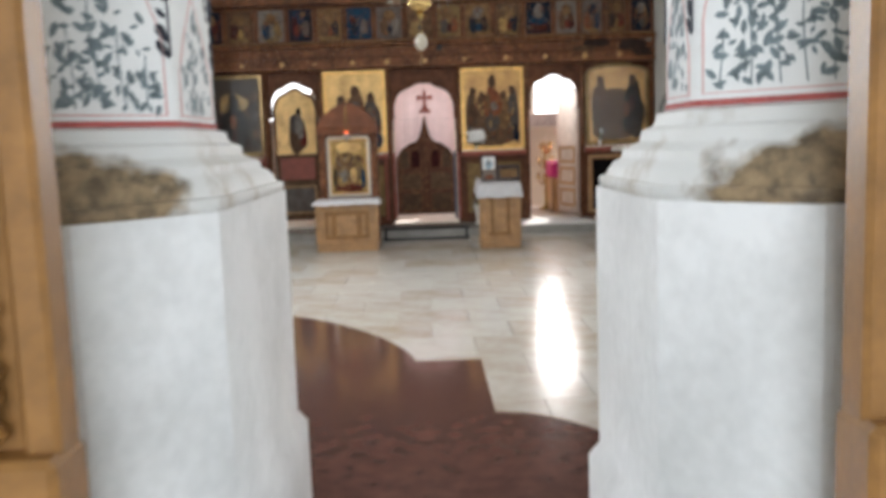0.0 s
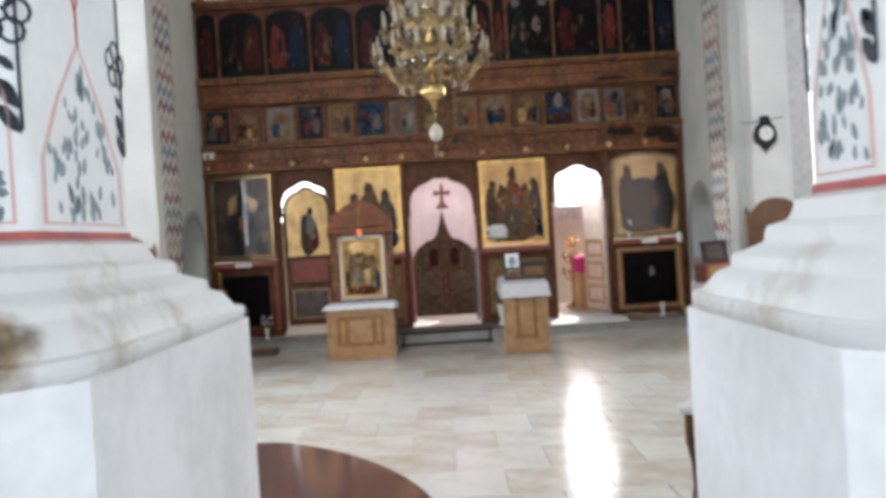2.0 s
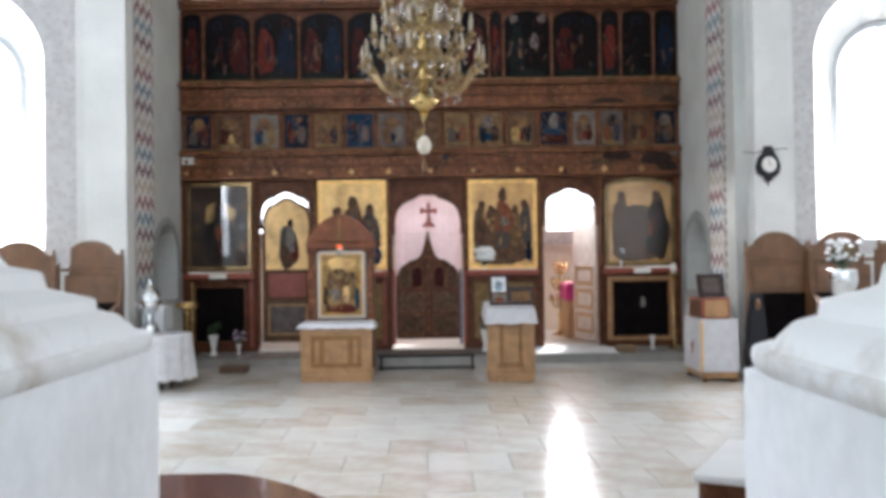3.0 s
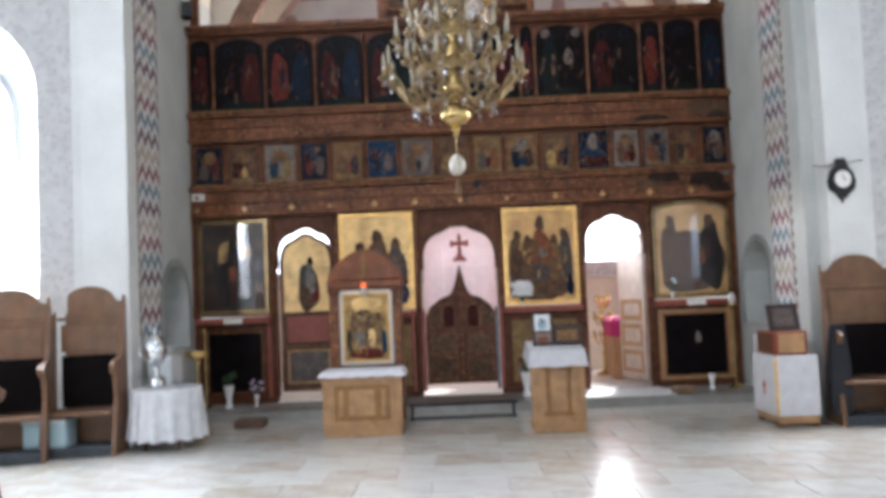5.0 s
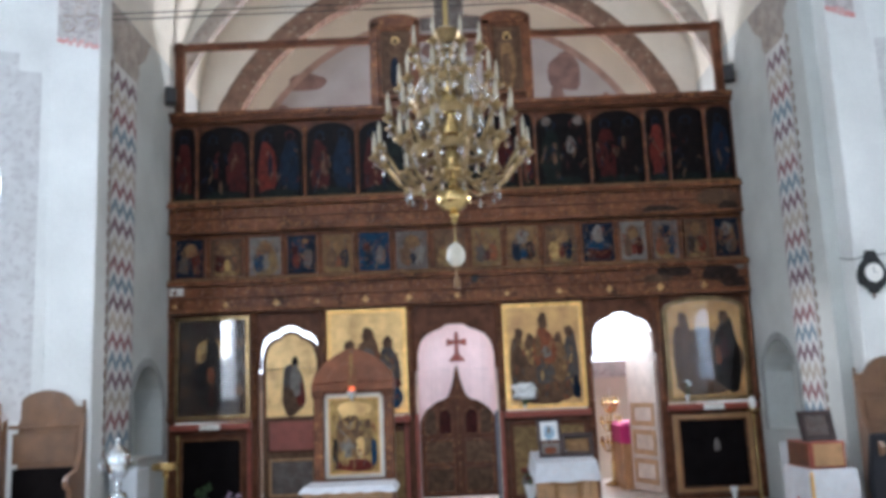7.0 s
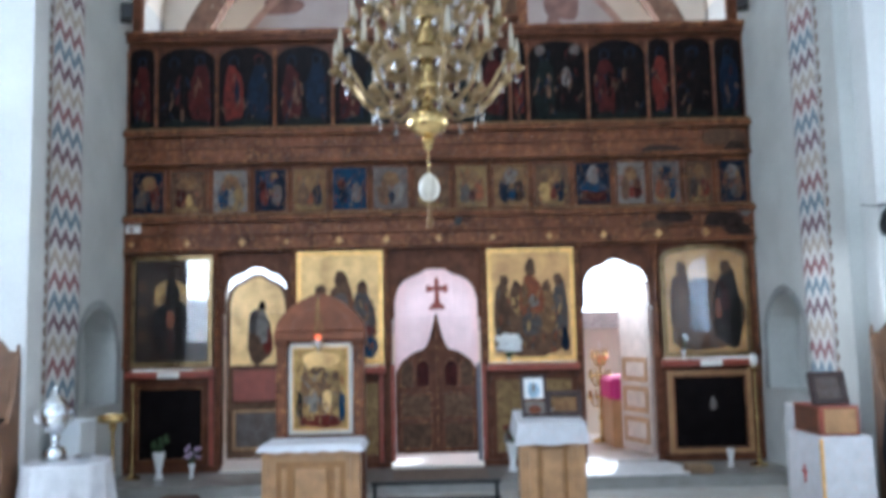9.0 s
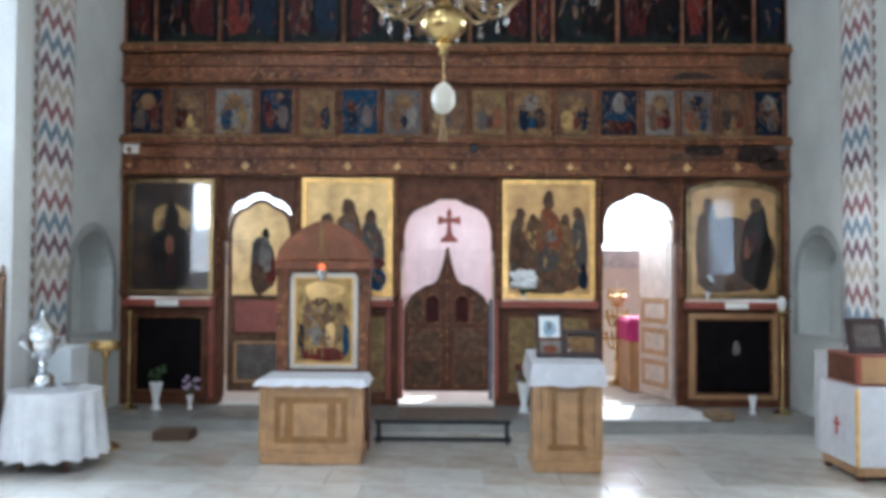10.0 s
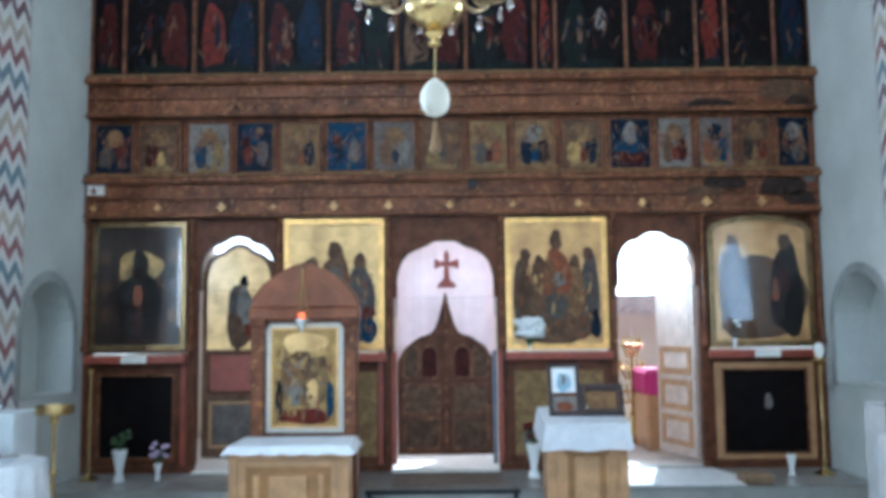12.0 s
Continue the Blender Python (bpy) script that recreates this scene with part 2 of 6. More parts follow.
OLDBRASS = material("old_brass", (0.29, 0.20, 0.095), 0.3, metal=0.9, scale=10, vary=0.5, bump=0.1)
SILVER = material("silver_metal", (0.75, 0.78, 0.80), 0.18, metal=1.0, scale=10, vary=0.15, bump=0.1)
IRON = material("black_iron", (0.03, 0.03, 0.03), 0.5, metal=0.6, scale=10, vary=0.3, bump=0.1)
CLOTH = material("white_cloth", (0.68, 0.675, 0.69), 0.9, scale=12, vary=0.15, bump=0.3, fine=80)
BROCADE = material("white_brocade", (0.60, 0.595, 0.61), 0.8, scale=10, vary=0.15, bump=0.4, fleck=(0.60, 0.55, 0.55), fleck_scale=18, fleck_at=0.45)
CURTAIN = material("pink_curtain", (0.86, 0.66, 0.66), 0.85, scale=8, vary=0.10, bump=0.1, fine=60, translucent=0.10)
TALLOW = material("old_ivory_candle", (0.42, 0.36, 0.26), 0.4, scale=8, vary=0.25, bump=0.05)
IVORY = material("ivory_shell", (0.55, 0.50, 0.40), 0.4, scale=8, vary=0.2, bump=0.05)
CERAMIC = material("white_ceramic", (0.80, 0.80, 0.78), 0.2, scale=6, vary=0.06, bump=0.02)
PLASTIC = material("white_plastic", (0.80, 0.84, 0.86), 0.35, scale=6, vary=0.06, bump=0.02)
MAGENTA = material("magenta_cloth", (0.45, 0.02, 0.16), 0.8, scale=9, vary=0.3, bump=0.2)
PAPER = material("white_paper", (0.80, 0.78, 0.72), 0.7, scale=12, vary=0.1, bump=0.02)
LEAF = material("green_leaf", (0.05, 0.10, 0.03), 0.5, scale=12, vary=0.4, bump=0.1)
WHITEPETAL = material("white_petal", (0.86, 0.86, 0.84), 0.7, scale=14, vary=0.06, bump=0.05)
PETAL = material("pale_petal", (0.55, 0.40, 0.55), 0.7, scale=14, vary=0.3, bump=0.05)
GLASS = glass_material("clear_glass")
SKYGLOW = glow("bright_overcast_sky", (1.0, 1.0, 1.0), 3.0)
REFLECTGLOW = glow("blue_reflection_glow", (0.72, 0.86, 1.0), 1.1)
REDGLOW = glow("lit_red_lamp_glass", (1.0, 0.14, 0.04), 1.4)

# ---- mesh helpers ----


def mesh_of(bm, name, smooth=False):
    me = bpy.data.meshes.new(name)
    bmesh.ops.recalc_face_normals(bm, faces=bm.faces)
    if smooth:
        for f in bm.faces:
            f.smooth = True
        for e in bm.edges:
            if len(e.link_faces) == 2 and e.calc_face_angle(0) > 0.7:
                e.smooth = False
    bm.to_mesh(me)
    bm.free()
    return me


def part(name, bm, mat, parent=None, label="", smooth=False, at=None):
    """Links a bmesh, or a mesh, as one object under its thing."""
    me = bm if isinstance(bm, bpy.types.Mesh) else mesh_of(bm, name, smooth)
    if mat and not me.materials:
        me.materials.append(mat)
    ob = new(name, me)
    if parent:
        ob.parent = parent
    if at:
        ob.matrix_basis = at
    if label:
        ob["label"] = label
    return ob


def thing(name, label, category, at=None, group="", kind=""):
    ob = new(name)
    ob.empty_display_size = 0.1
    if at:
        ob.matrix_basis = at
    return tagged(ob, label, category, group, kind)


def solid(name, bm, mat, label, category, at=None, group="", kind="", smooth=False):
    ob = part(name, bm, mat, smooth=smooth, at=at)
    return tagged(ob, label, category, group, kind)


def box(x0, x1, y0, y1, z0, z1, bevel=0.0, bm=None, seg=1):
    own = bmesh.new()
    bmesh.ops.create_cube(own, size=1.0, matrix=Matrix.LocRotScale(((x0 + x1) / 2, (y0 + y1) / 2, (z0 + z1) / 2), None, (x1 - x0, y1 - y0, z1 - z0)))
    if bevel:
        bmesh.ops.bevel(own, geom=list(own.edges), offset=bevel, segments=seg, affect="EDGES")
    return merge(bm, own)


def merge(bm, own):
    if bm is None:
        return own
    me = bpy.data.meshes.new("tmp")
    own.to_mesh(me)
    own.free()
    bm.from_mesh(me)
    bpy.data.meshes.remove(me)
    return bm


def lathe(profile, segments=24, bm=None, at=(0, 0, 0), turn=0.0):
    """A turned body from (radius, height) pairs."""
    own = bmesh.new()
    rings = []
    for r, z in profile:
        ring = []
        for k in range(segments):
            a = 2 * math.pi * k / segments + turn
            ring.append(own.verts.new((at[0] + r * math.cos(a), at[1] + r * math.sin(a), at[2] + z)))
        rings.append(ring)
    for a, b in zip(rings, rings[1:]):
        for k in range(segments):
            own.faces.new((a[k], a[(k + 1) % segments], b[(k + 1) % segments], b[k]))
    own.faces.new(rings[0][::-1])
    own.faces.new(rings[-1])
    return merge(bm, own)


def slab(outline, y0, y1, bm=None, bevel=0.0):
    """An upright plate from an outline of (x, z) points, between y0 and y1."""
    own = bmesh.new()
    front = [own.verts.new((x, y0, z)) for x, z in outline]
    back = [own.verts.new((x, y1, z)) for x, z in outline]
    n = len(outline)
    f = own.faces.new(front)
    own.faces.new(back[::-1])
    for k in range(n):
        own.faces.new((front[k], back[k], back[(k + 1) % n], front[(k + 1) % n]))
    if bevel:
        bmesh.ops.bevel(own, geom=list(f.edges), offset=bevel, segments=1, affect="EDGES")
    return merge(bm, own)


def flat(outline, z0, z1, bm=None):
    """A lying plate from an outline of (x, y) points."""
    own = bmesh.new()
    low = [own.verts.new((x, y, z0)) for x, y in outline]
    top = [own.verts.new((x, y, z1)) for x, y in outline]
    n = len(outline)
    own.faces.new(low[::-1])
    own.faces.new(top)
    for k in range(n):
        own.faces.new((low[k], low[(k + 1) % n], top[(k + 1) % n], top[k]))
    return merge(bm, own)


def ring_plate(outer, inner, y0, y1, bm=None):
    """An upright plate with a hole; both outlines have the same number of (x, z) points."""
    own = bmesh.new()
    n = len(outer)
    vs = [[own.verts.new((x, y, z)) for x, z in o] for y in (y0, y1) for o in (outer, inner)]
    fo, fi, bo, bi = vs
    for k in range(n):
        j = (k + 1) % n
        own.faces.new((fo[k], fo[j], fi[j], fi[k]))
        own.faces.new((bo[k], bi[k], bi[j], bo[j]))
        own.faces.new((fo[k], bo[k], bo[j], fo[j]))
        own.faces.new((fi[k], fi[j], bi[j], bi[k]))
    return merge(bm, own)


def rect(x0, x1, z0, z1):
    return [(x0, z0), (x1, z0), (x1, z1), (x0, z1)]


def frame_bars(x0, x1, z0, z1, w, y0, y1):
    return ring_plate(rect(x0, x1, z0, z1), rect(x0 + w, x1 - w, z0 + w, z1 - w), y0, y1)


def arch(x0, x1, z0, spring, rise, n=12, power=2.0):
    """The outline of an opening with a rounded head."""
    cx, hw = (x0 + x1) / 2, (x1 - x0) / 2
    pts = [(x0, z0), (x1, z0)]
    for k in range(n + 1):
        a = math.pi * k / n
        c, s = math.cos(a), math.sin(a)
        pts.append((cx + hw * math.copysign(abs(c) ** (2 / power), c), spring + rise * abs(s) ** (2 / power)))
    return pts


def tube(points, radius, segments=6, bm=None):
    own = bmesh.new()
    rings = []
    pts = [Vector(p) for p in points]
    for k, p in enumerate(pts):
        d = (pts[min(k + 1, len(pts) - 1)] - pts[max(k - 1, 0)]).normalized()
        u = d.orthogonal().normalized() if abs(d.z) > 0.99 else d.cross(Vector((0, 0, 1))).normalized()
        v = d.cross(u)
        r = radius[k] if isinstance(radius, (list, tuple)) else radius
        rings.append([own.verts.new(p + r * (math.cos(2 * math.pi * s / segments) * u + math.sin(2 * math.pi * s / segments) * v)) for s in range(segments)])
    for a, b in zip(rings, rings[1:]):
        for s in range(segments):
            own.faces.new((a[s], a[(s + 1) % segments], b[(s + 1) % segments], b[s]))
    own.faces.new(rings[0][::-1])
    own.faces.new(rings[-1])
    return merge(bm, own)


def drape(radius_or_half, height, waves, amp, segments=72, square=False, droop=0.0):
    """A cloth laid over a table, hanging in folds from z = 0 down."""
    own = bmesh.new()
    rings = []
    levels = 8
    for lv in range(levels + 1):
        f = lv / levels
        ring = []
        for k in range(segments):
            a = 2 * math.pi * k / segments
            c, s = math.cos(a), math.sin(a)
            if square:
                q = max(abs(c), abs(s))
                bx, by = c / q * radius_or_half[0], s / q * radius_or_half[1]
            else:
                bx, by = c * radius_or_half[0], s * radius_or_half[1]
            w = 1 + f * (0.10 + amp * math.sin(waves * a + 0.6 * math.sin(3 * a)))
            ring.append(own.verts.new((bx * w, by * w, -height * f - droop * f * (0.5 + 0.5 * math.sin(waves * a)))))
        rings.append(ring)
    for a, b in zip(rings, rings[1:]):
        for k in range(segments):
            own.faces.new((a[k], b[k], b[(k + 1) % segments], a[(k + 1) % segments]))
    own.faces.new(rings[0])
    return own


def holed(outer, holes, y0, y1):
    """An upright plate with openings cut through it, outlines of (x, z)."""
    own = bmesh.new()
    for loop in (outer, *holes):
        vs = [own.verts.new((x, y0, z)) for x, z in loop]
        for k in range(len(vs)):
            own.edges.new((vs[k], vs[(k + 1) % len(vs)]))
    bmesh.ops.triangle_fill(own, use_beauty=True, use_dissolve=False, edges=list(own.edges))
    r = bmesh.ops.extrude_face_region(own, geom=list(own.faces))
    bmesh.ops.translate(own, verts=[v for v in r["geom"] if isinstance(v, bmesh.types.BMVert)], vec=(0, y1 - y0, 0))
    return own


def loft(a, ya, b, yb):
    """A strip between two closed outlines of (x, z) at two depths."""
    own = bmesh.new()
    va = [own.verts.new((x, ya, z)) for x, z in a]
    vb = [own.verts.new((x, yb, z)) for x, z in b]
    for k in range(len(a)):
        j = (k + 1) % len(a)
        own.faces.new((va[k], va[j], vb[j], vb[k]))
    return own


# ---- structure ----
LX, RX, FY, IY, SZ = -3.76, 3.94, 11.6, 14.0, 0.13
solid("floor", box(-7, 7, -4.2, 18, -0.3, -0.012), GROUT, "beige polished marble floor slabs with thin joints", "floor", kind="structure")
solea = solid("solea_step", box(LX, RX, 13.0, 17.2, -0.01, SZ - 0.006, 0.004), SOLEA, "low grey stone step before the icon screen", "step", kind="structure")


def yz(bm):
    """Turns an upright plate drawn in x, z so that it lies in y, z."""
    bmesh.ops.transform(bm, matrix=Matrix(((0, -1, 0, 0), (1, 0, 0, 0), (0, 0, 1, 0), (0, 0, 0, 1))), verts=bm.verts)
    return bm


NICHE_L = arch(12.68, 13.75, 0.98, 1.55, 0.52)
NICHE_R = arch(12.62, 13.75, 1.0, 1.55, 0.54)
# the plates' front is x = LX and x = RX; after the turn y becomes -x
solid("wall_chancel_north", yz(holed(rect(FY, 17.2, 0, 6.2), [NICHE_L], -LX, -LX + 0.35)), GREYPLASTER, "grey-white plastered chancel wall with an arched niche", "wall", kind="structure")
solid("wall_chancel_south", yz(holed(rect(FY, 17.2, 0, 6.2), [NICHE_R], -RX - 0.35, -RX)), GREYPLASTER, "grey-white plastered chancel wall with an arched niche", "wall", kind="structure")
solid("wall_niche_back", box(LX - 0.42, LX - 0.35, FY + 0.01, 17.2, 0, 6.2), GREYPLASTER, "plastered back of the wall niche", "wall", kind="structure")
solid("wall_niche_back", box(RX + 0.35, RX + 0.42, FY + 0.01, 17.2, 0, 6.2), GREYPLASTER, "plastered back of the wall niche", "wall", kind="structure")
for nm, x in (("left", LX), ("right", RX)):
    s = 1 if x < 0 else -1
    niche = arch(12.58, 13.85, 0.98, 1.55, 0.62)
    inner = arch(12.68, 13.75, 0.98, 1.55, 0.52)
    t = yz(ring_plate(niche, inner, -x - 0.012 if s > 0 else -x, -x if s > 0 else -x + 0.012))
    solid("niche_moulding", t, NICHEGREY, "worn stone moulding round a wall niche", "moulding", kind="structure")

# facing walls beside the chancel, and the nave's walls with their windows
solid("wall_east_left", box(-4.16, LX + 0.10, FY - 0.3, FY - 0.002, 0, 9.2), PLASTER, "white plastered nave wall beside the chancel", "wall", kind="structure")
solid("wall_east_right", box(RX + 0.15, 4.52, FY - 0.3, FY - 0.002, 0, 9.2), PLASTER, "white plastered nave wall beside the chancel", "wall", kind="structure")


def window_wall(name, s, start):
    """A slanting wall with a deep, splayed, round-headed window."""
    ang = radians(20)
    m = Matrix.Translation((start, FY - 0.3 + 0.0, 0)) @ Matrix.Rotation(-s * ang, 4, "Z") @ Matrix.Diagonal((s, 1, 1, 1))
    w0 = 0.46 if s < 0 else 0.30
    inner = arch(w0, w0 + 1.62, 1.68, 3.95, 0.86, 16)
    outer = arch(w0 + 0.26, w0 + 1.36, 2.3, 3.85, 0.62, 16)
    wall = thing(name, "white plastered nave wall with a deep round-headed window", "wall", kind="structure")
    part("plaster", mesh_x(holed(rect(0, 2.6, 0, 9.2), [inner], 0.0, 0.08), m), PLASTER, wall)
    part("reveal", mesh_x(loft(inner, 0.001, outer, 0.75), m), PLASTER, wall, "white splayed window reveal")
    b0, b1, bc = (0.10, w0 + 1.96, w0 + 0.81) if s < 0 else (0.05, w0 + 1.86, w0 + 0.81)
    top = [(bc + 0.55 * math.cos(math.pi * k / 10), 5.32 + 0.3 * math.sin(math.pi * k / 10)) for k in range(11)]
    border = [(b0, 1.5), (b1, 1.5), (b1, 5.12), (b1 - 0.22, 5.12), (b1 - 0.22, 5.32)] + top + [(b0 + 0.22, 5.32), (b0 + 0.22, 5.12), (b0, 5.12)]
    part("painted_border", mesh_x(holed(border, [inner], -0.006, 0.0), m), BORDERPAINT, wall, "grey painted ornamental border")
    win = thing("window_1" if s < 0 else "window_2", "round-headed window with a grey frame and bright panes", "window", kind="structure")
    o2 = arch(w0 + 0.33, w0 + 1.29, 2.38, 3.85, 0.54, 16)
    part("window_frame", mesh_x(ring_plate(outer, o2, 0.68, 0.74), m), PALEFRAME, win)
    cx = w0 + 0.81
    part("mullion", mesh_x(box(cx - 0.02, cx + 0.02, 0.69, 0.73, 2.38, 4.38), m), PALEFRAME, win)
    for z in (2.95, 3.5):
        part("glazing_bar", mesh_x(box(w0 + 0.33, w0 + 1.29, 0.695, 0.725, z - 0.015, z + 0.015), m), PALEFRAME, win)
    pane = part("pane", mesh_x(slab(o2, 0.705, 0.712), m), GLASS, win)
    pane.visible_shadow = False
    solid("backdrop", mesh_x(box(w0 - 0.6, w0 + 2.4, 1.3, 1.32, 1.2, 5.6), m), SKYGLOW, "bright overcast sky outside the window", "sky", kind="structure")
    mid = m @ Vector((cx, 0.60, 3.2))
    daylight("window_daylight", mid, m @ Vector((cx, -5.0, 1.6)), 0.95, 1.9, WINDOW_WATTS[s], (0.86, 0.94, 1.0) if s < 0 else (0.95, 0.97, 1.0))


def mesh_x(bm, m):
    bmesh.ops.transform(bm, matrix=m, verts=bm.verts)
    return bm


window_wall("wall_window_left", -1, -4.16)
window_wall("wall_window_right", 1, 4.52)
ex, ey = 4.16 + 2.6 * math.cos(radians(20)), FY - 0.3 - 2.6 * math.sin(radians(20))
solid("wall_north", box(-ex - 0.3, -ex, 1.7, ey + 0.1, 0, 9.2), PLASTER, "white plastered side wall of the nave", "wall", kind="structure")
solid("wall_south", box(ex + 0.36, ex + 0.66, 1.7, ey + 0.1, 0, 9.2), PLASTER, "white plastered side wall of the nave", "wall", kind="structure")
solid("wall_west_upper", box(-ex, ex + 0.36, 1.75, 2.2, 4.2, 9.2), PLASTER, "white plastered wall above the entrance pillars", "wall", kind="structure")
solid("wall_porch_left", box(-3.2, -2.9, -4.2, 1.75, 0, 4.2), PLASTER, "white plastered porch wall", "wall", kind="structure")
solid("wall_porch_right", box(2.9, 3.2, -4.2, 1.75, 0, 4.2), PLASTER, "white plastered porch wall", "wall", kind="structure")
# west openings and glowing boards are out of view, added to reflect in the icon glass
solid("wall_west_left", holed(rect(-ex, -2.9, 0, 4.2), [arch(-6.14, -5.34, 1.7, 3.7, 0.33)], 1.76, 2.06), PLASTER, "white plastered west wall with an added, unseen narrow opening", "wall", kind="structure")
solid("backdrop", box(-6.4, -5.05, 1.5, 1.52, 1.4, 4.15), SKYGLOW, "unseen glowing board, added for reflections in the icon glass", "sky", kind="structure")
solid("wall_west_right", holed(rect(2.9, ex + 0.36, 0, 4.2), [arch(5.95, 6.75, 1.7, 3.2, 0.4)], 1.76, 2.06), PLASTER, "white plastered west wall with an added, unseen narrow opening", "wall", kind="structure")
solid("backdrop", box(5.7, 7.0, 1.5, 1.52, 1.5, 4.0), REFLECTGLOW, "unseen glowing board, added for reflections in the icon glass", "sky", kind="structure")
solid("wall_porch_back", holed(rect(-3.2, 3.2, 0, 4.2), [arch(-1.4, 1.4, 0.02, 2.6, 0.7)], -4.2, -3.9), PLASTER, "white plastered porch wall with the entrance opening", "wall", kind="structure")
solid("ceiling_porch", box(-3.2, 3.2, -4.2, 2.2, 4.2, 4.4), PLASTER, "white plastered porch ceiling", "ceiling", kind="structure")
solid("ceiling", box(-ex - 0.3, ex + 0.66, 1.7, FY, 9.2, 9.5), PLASTER, "white plastered nave ceiling", "ceiling", kind="structure")

# chancel vault, its painted rib and the end wall
CX = (LX + RX) / 2
R0 = (RX - LX) / 2


def half_ring(r, n=32, c=6.2, rise=0.765):
    return [(CX + r * math.cos(math.pi * k / n), c + rise * r * math.sin(math.pi * k / n)) for k in range(n + 1)]


def rib_ring(r):
    return half_ring(r, 40, 4.4, 1.0)


def vault(r_out, r_in, y0, y1):
    a, b = half_ring(r_out), half_ring(r_in)
    return slab(a + b[::-1], y0, y1)


def rib(r_out, r_in, y0, y1):
    return slab(rib_ring(r_out) + rib_ring(r_in)[::-1], y0, y1)


def rib_filling(r, y0, y1):
    """The plaster between a round rib and the vault and walls outside it."""
    own = bmesh.new()
    rows = []
    for x, z in rib_ring(r)[3:-3]:
        d = Vector((x - CX, z - 4.4)).normalized()
        q = Vector((x, z))
        while LX - 0.1 < q.x < RX + 0.1 and (q.y < 6.2 or ((q.x - CX) / R0) ** 2 + ((q.y - 6.2) / (0.765 * R0)) ** 2 < 1.03):
            q += d * 0.02
        rows.append([own.verts.new(v) for v in ((x, y0, z), (q.x, y0, q.y), (q.x, y1, q.y), (x, y1, z))])
    for a, b in zip(rows, rows[1:]):
        for k in range(4):
            own.faces.new((a[k], b[k], b[(k + 1) % 4], a[(k + 1) % 4]))
    return own


solid("ceiling_vault", vault(R0 + 0.3, R0, FY - 0.28, 17.2), CREAM, "cream plastered barrel vault over the altar", "vault", kind="structure")
solid("wall_arch_front", slab(half_ring(R0 + 0.02) + [(LX - 0.02, 9.2), (RX + 0.02, 9.2)], FY - 0.297, FY - 0.05), PLASTER, "white plastered wall above the chancel arch", "wall", kind="structure")
ALTAR_WINS = [rect(2.28, 3.42, 1.93, 4.2), rect(-3.25, -2.25, 2.05, 3.3), rect(-0.45, 0.6, 1.93, 3.2)]
solid("wall_altar_end", holed(half_ring(R0 + 0.1) + [(LX - 0.1, 0.0), (RX + 0.1, 0.0)], ALTAR_WINS, 17.0, 17.2), CREAM, "cream plastered altar end wall with bright windows", "wall", kind="structure")
solid("backdrop", box(-30, 30, 60, 60.2, -10, 14), SKYGLOW, "bright overcast sky outside the altar windows", "sky", kind="structure")
solid("altar_floor", box(LX, RX, 14.17, 17.0, SZ - 0.004, SZ + 0.004), PALESTONE, "pale polished stone floor behind the icon screen", "floor", kind="structure")
solid("painted_rib", rib(3.95, 3.62, 15.4, 15.62), BANDFRESCO, "brown painted ornamental band on the vault rib", "rib", kind="structure")
solid("plaster_rib", rib_filling(3.95, 15.38, 15.64), CREAM, "cream plastered vault rib", "rib", kind="structure")
solid("painted_rib", rib(4.42, 4.20, 14.42, 14.56), FADEDBAND, "faded grey-brown painted band on the vault", "rib", kind="structure")
solid("plaster_rib", rib_filling(4.42, 14.4, 14.58), CREAM, "cream plastered vault rib", "rib", kind="structure")
solid("fresco_border", rib(3.80, 3.68, 16.96, 17.0), FADEDRED, "faded red fresco border", "fresco", kind="structure")
solid("fresco", holed(rib_ring(3.68) + [(CX - 3.68, 3.6), (CX + 3.68, 3.6)], [], 16.97, 17.0), FRESCO, "worn grey fresco on the altar wall", "fresco", kind="structure")
for z in (5.86, 5.93):
    solid("tie_rod", tube([(LX - 0.05, FY + 0.05, z), (RX + 0.05, FY + 0.05, z)], 0.007, 8), IRON, "thin dark iron tie rod across the chancel arch", "tie rod", kind="structure")

# zigzag painted bands on the chancel jambs
def zigzag(x, y0, y1, z0, z1, name):
    s = 1 if x < 0 else -1
    band = thing(name, "painted zigzag band in red, blue and ochre", "painted band", kind="structure")
    cols = [ZIGDARK, ZIGBLUE, ZIGRED, ZIGOCHRE]
    part("band_ground", yz(slab(rect(y0, y1, z0, z1 + 0.1), -x - (0.002 if s > 0 else 0.0), -x + (0.0 if s > 0 else 0.002))), ZIGWHITE, band, "white painted ground")
    n = int((z1 - z0) / 0.215)
    for k in range(n):
        z = z0 + k * 0.215
        w = (y1 - y0) / 6
        top, low = [], []
        for j in range(7):
            zz = z + (0.0 if j % 2 == 0 else 0.14)
            low.append((y0 + j * w, zz))
            top.append((y0 + j * w, zz + 0.105))
        part("zigzag_stripe", yz(slab(low + top[::-1], -x - (0.004 if s > 0 else 0.0), -x + (0.0 if s > 0 else 0.004))), cols[k % 4], band)
    for y in (y0 - 0.04, y1 + 0.01):
        part("edge_line", yz(slab(rect(y, y + 0.025, z0, z1 + 0.1), -x - (0.004 if s > 0 else 0.0), -x + (0.0 if s > 0 else 0.004))), ORNAMENT, band)


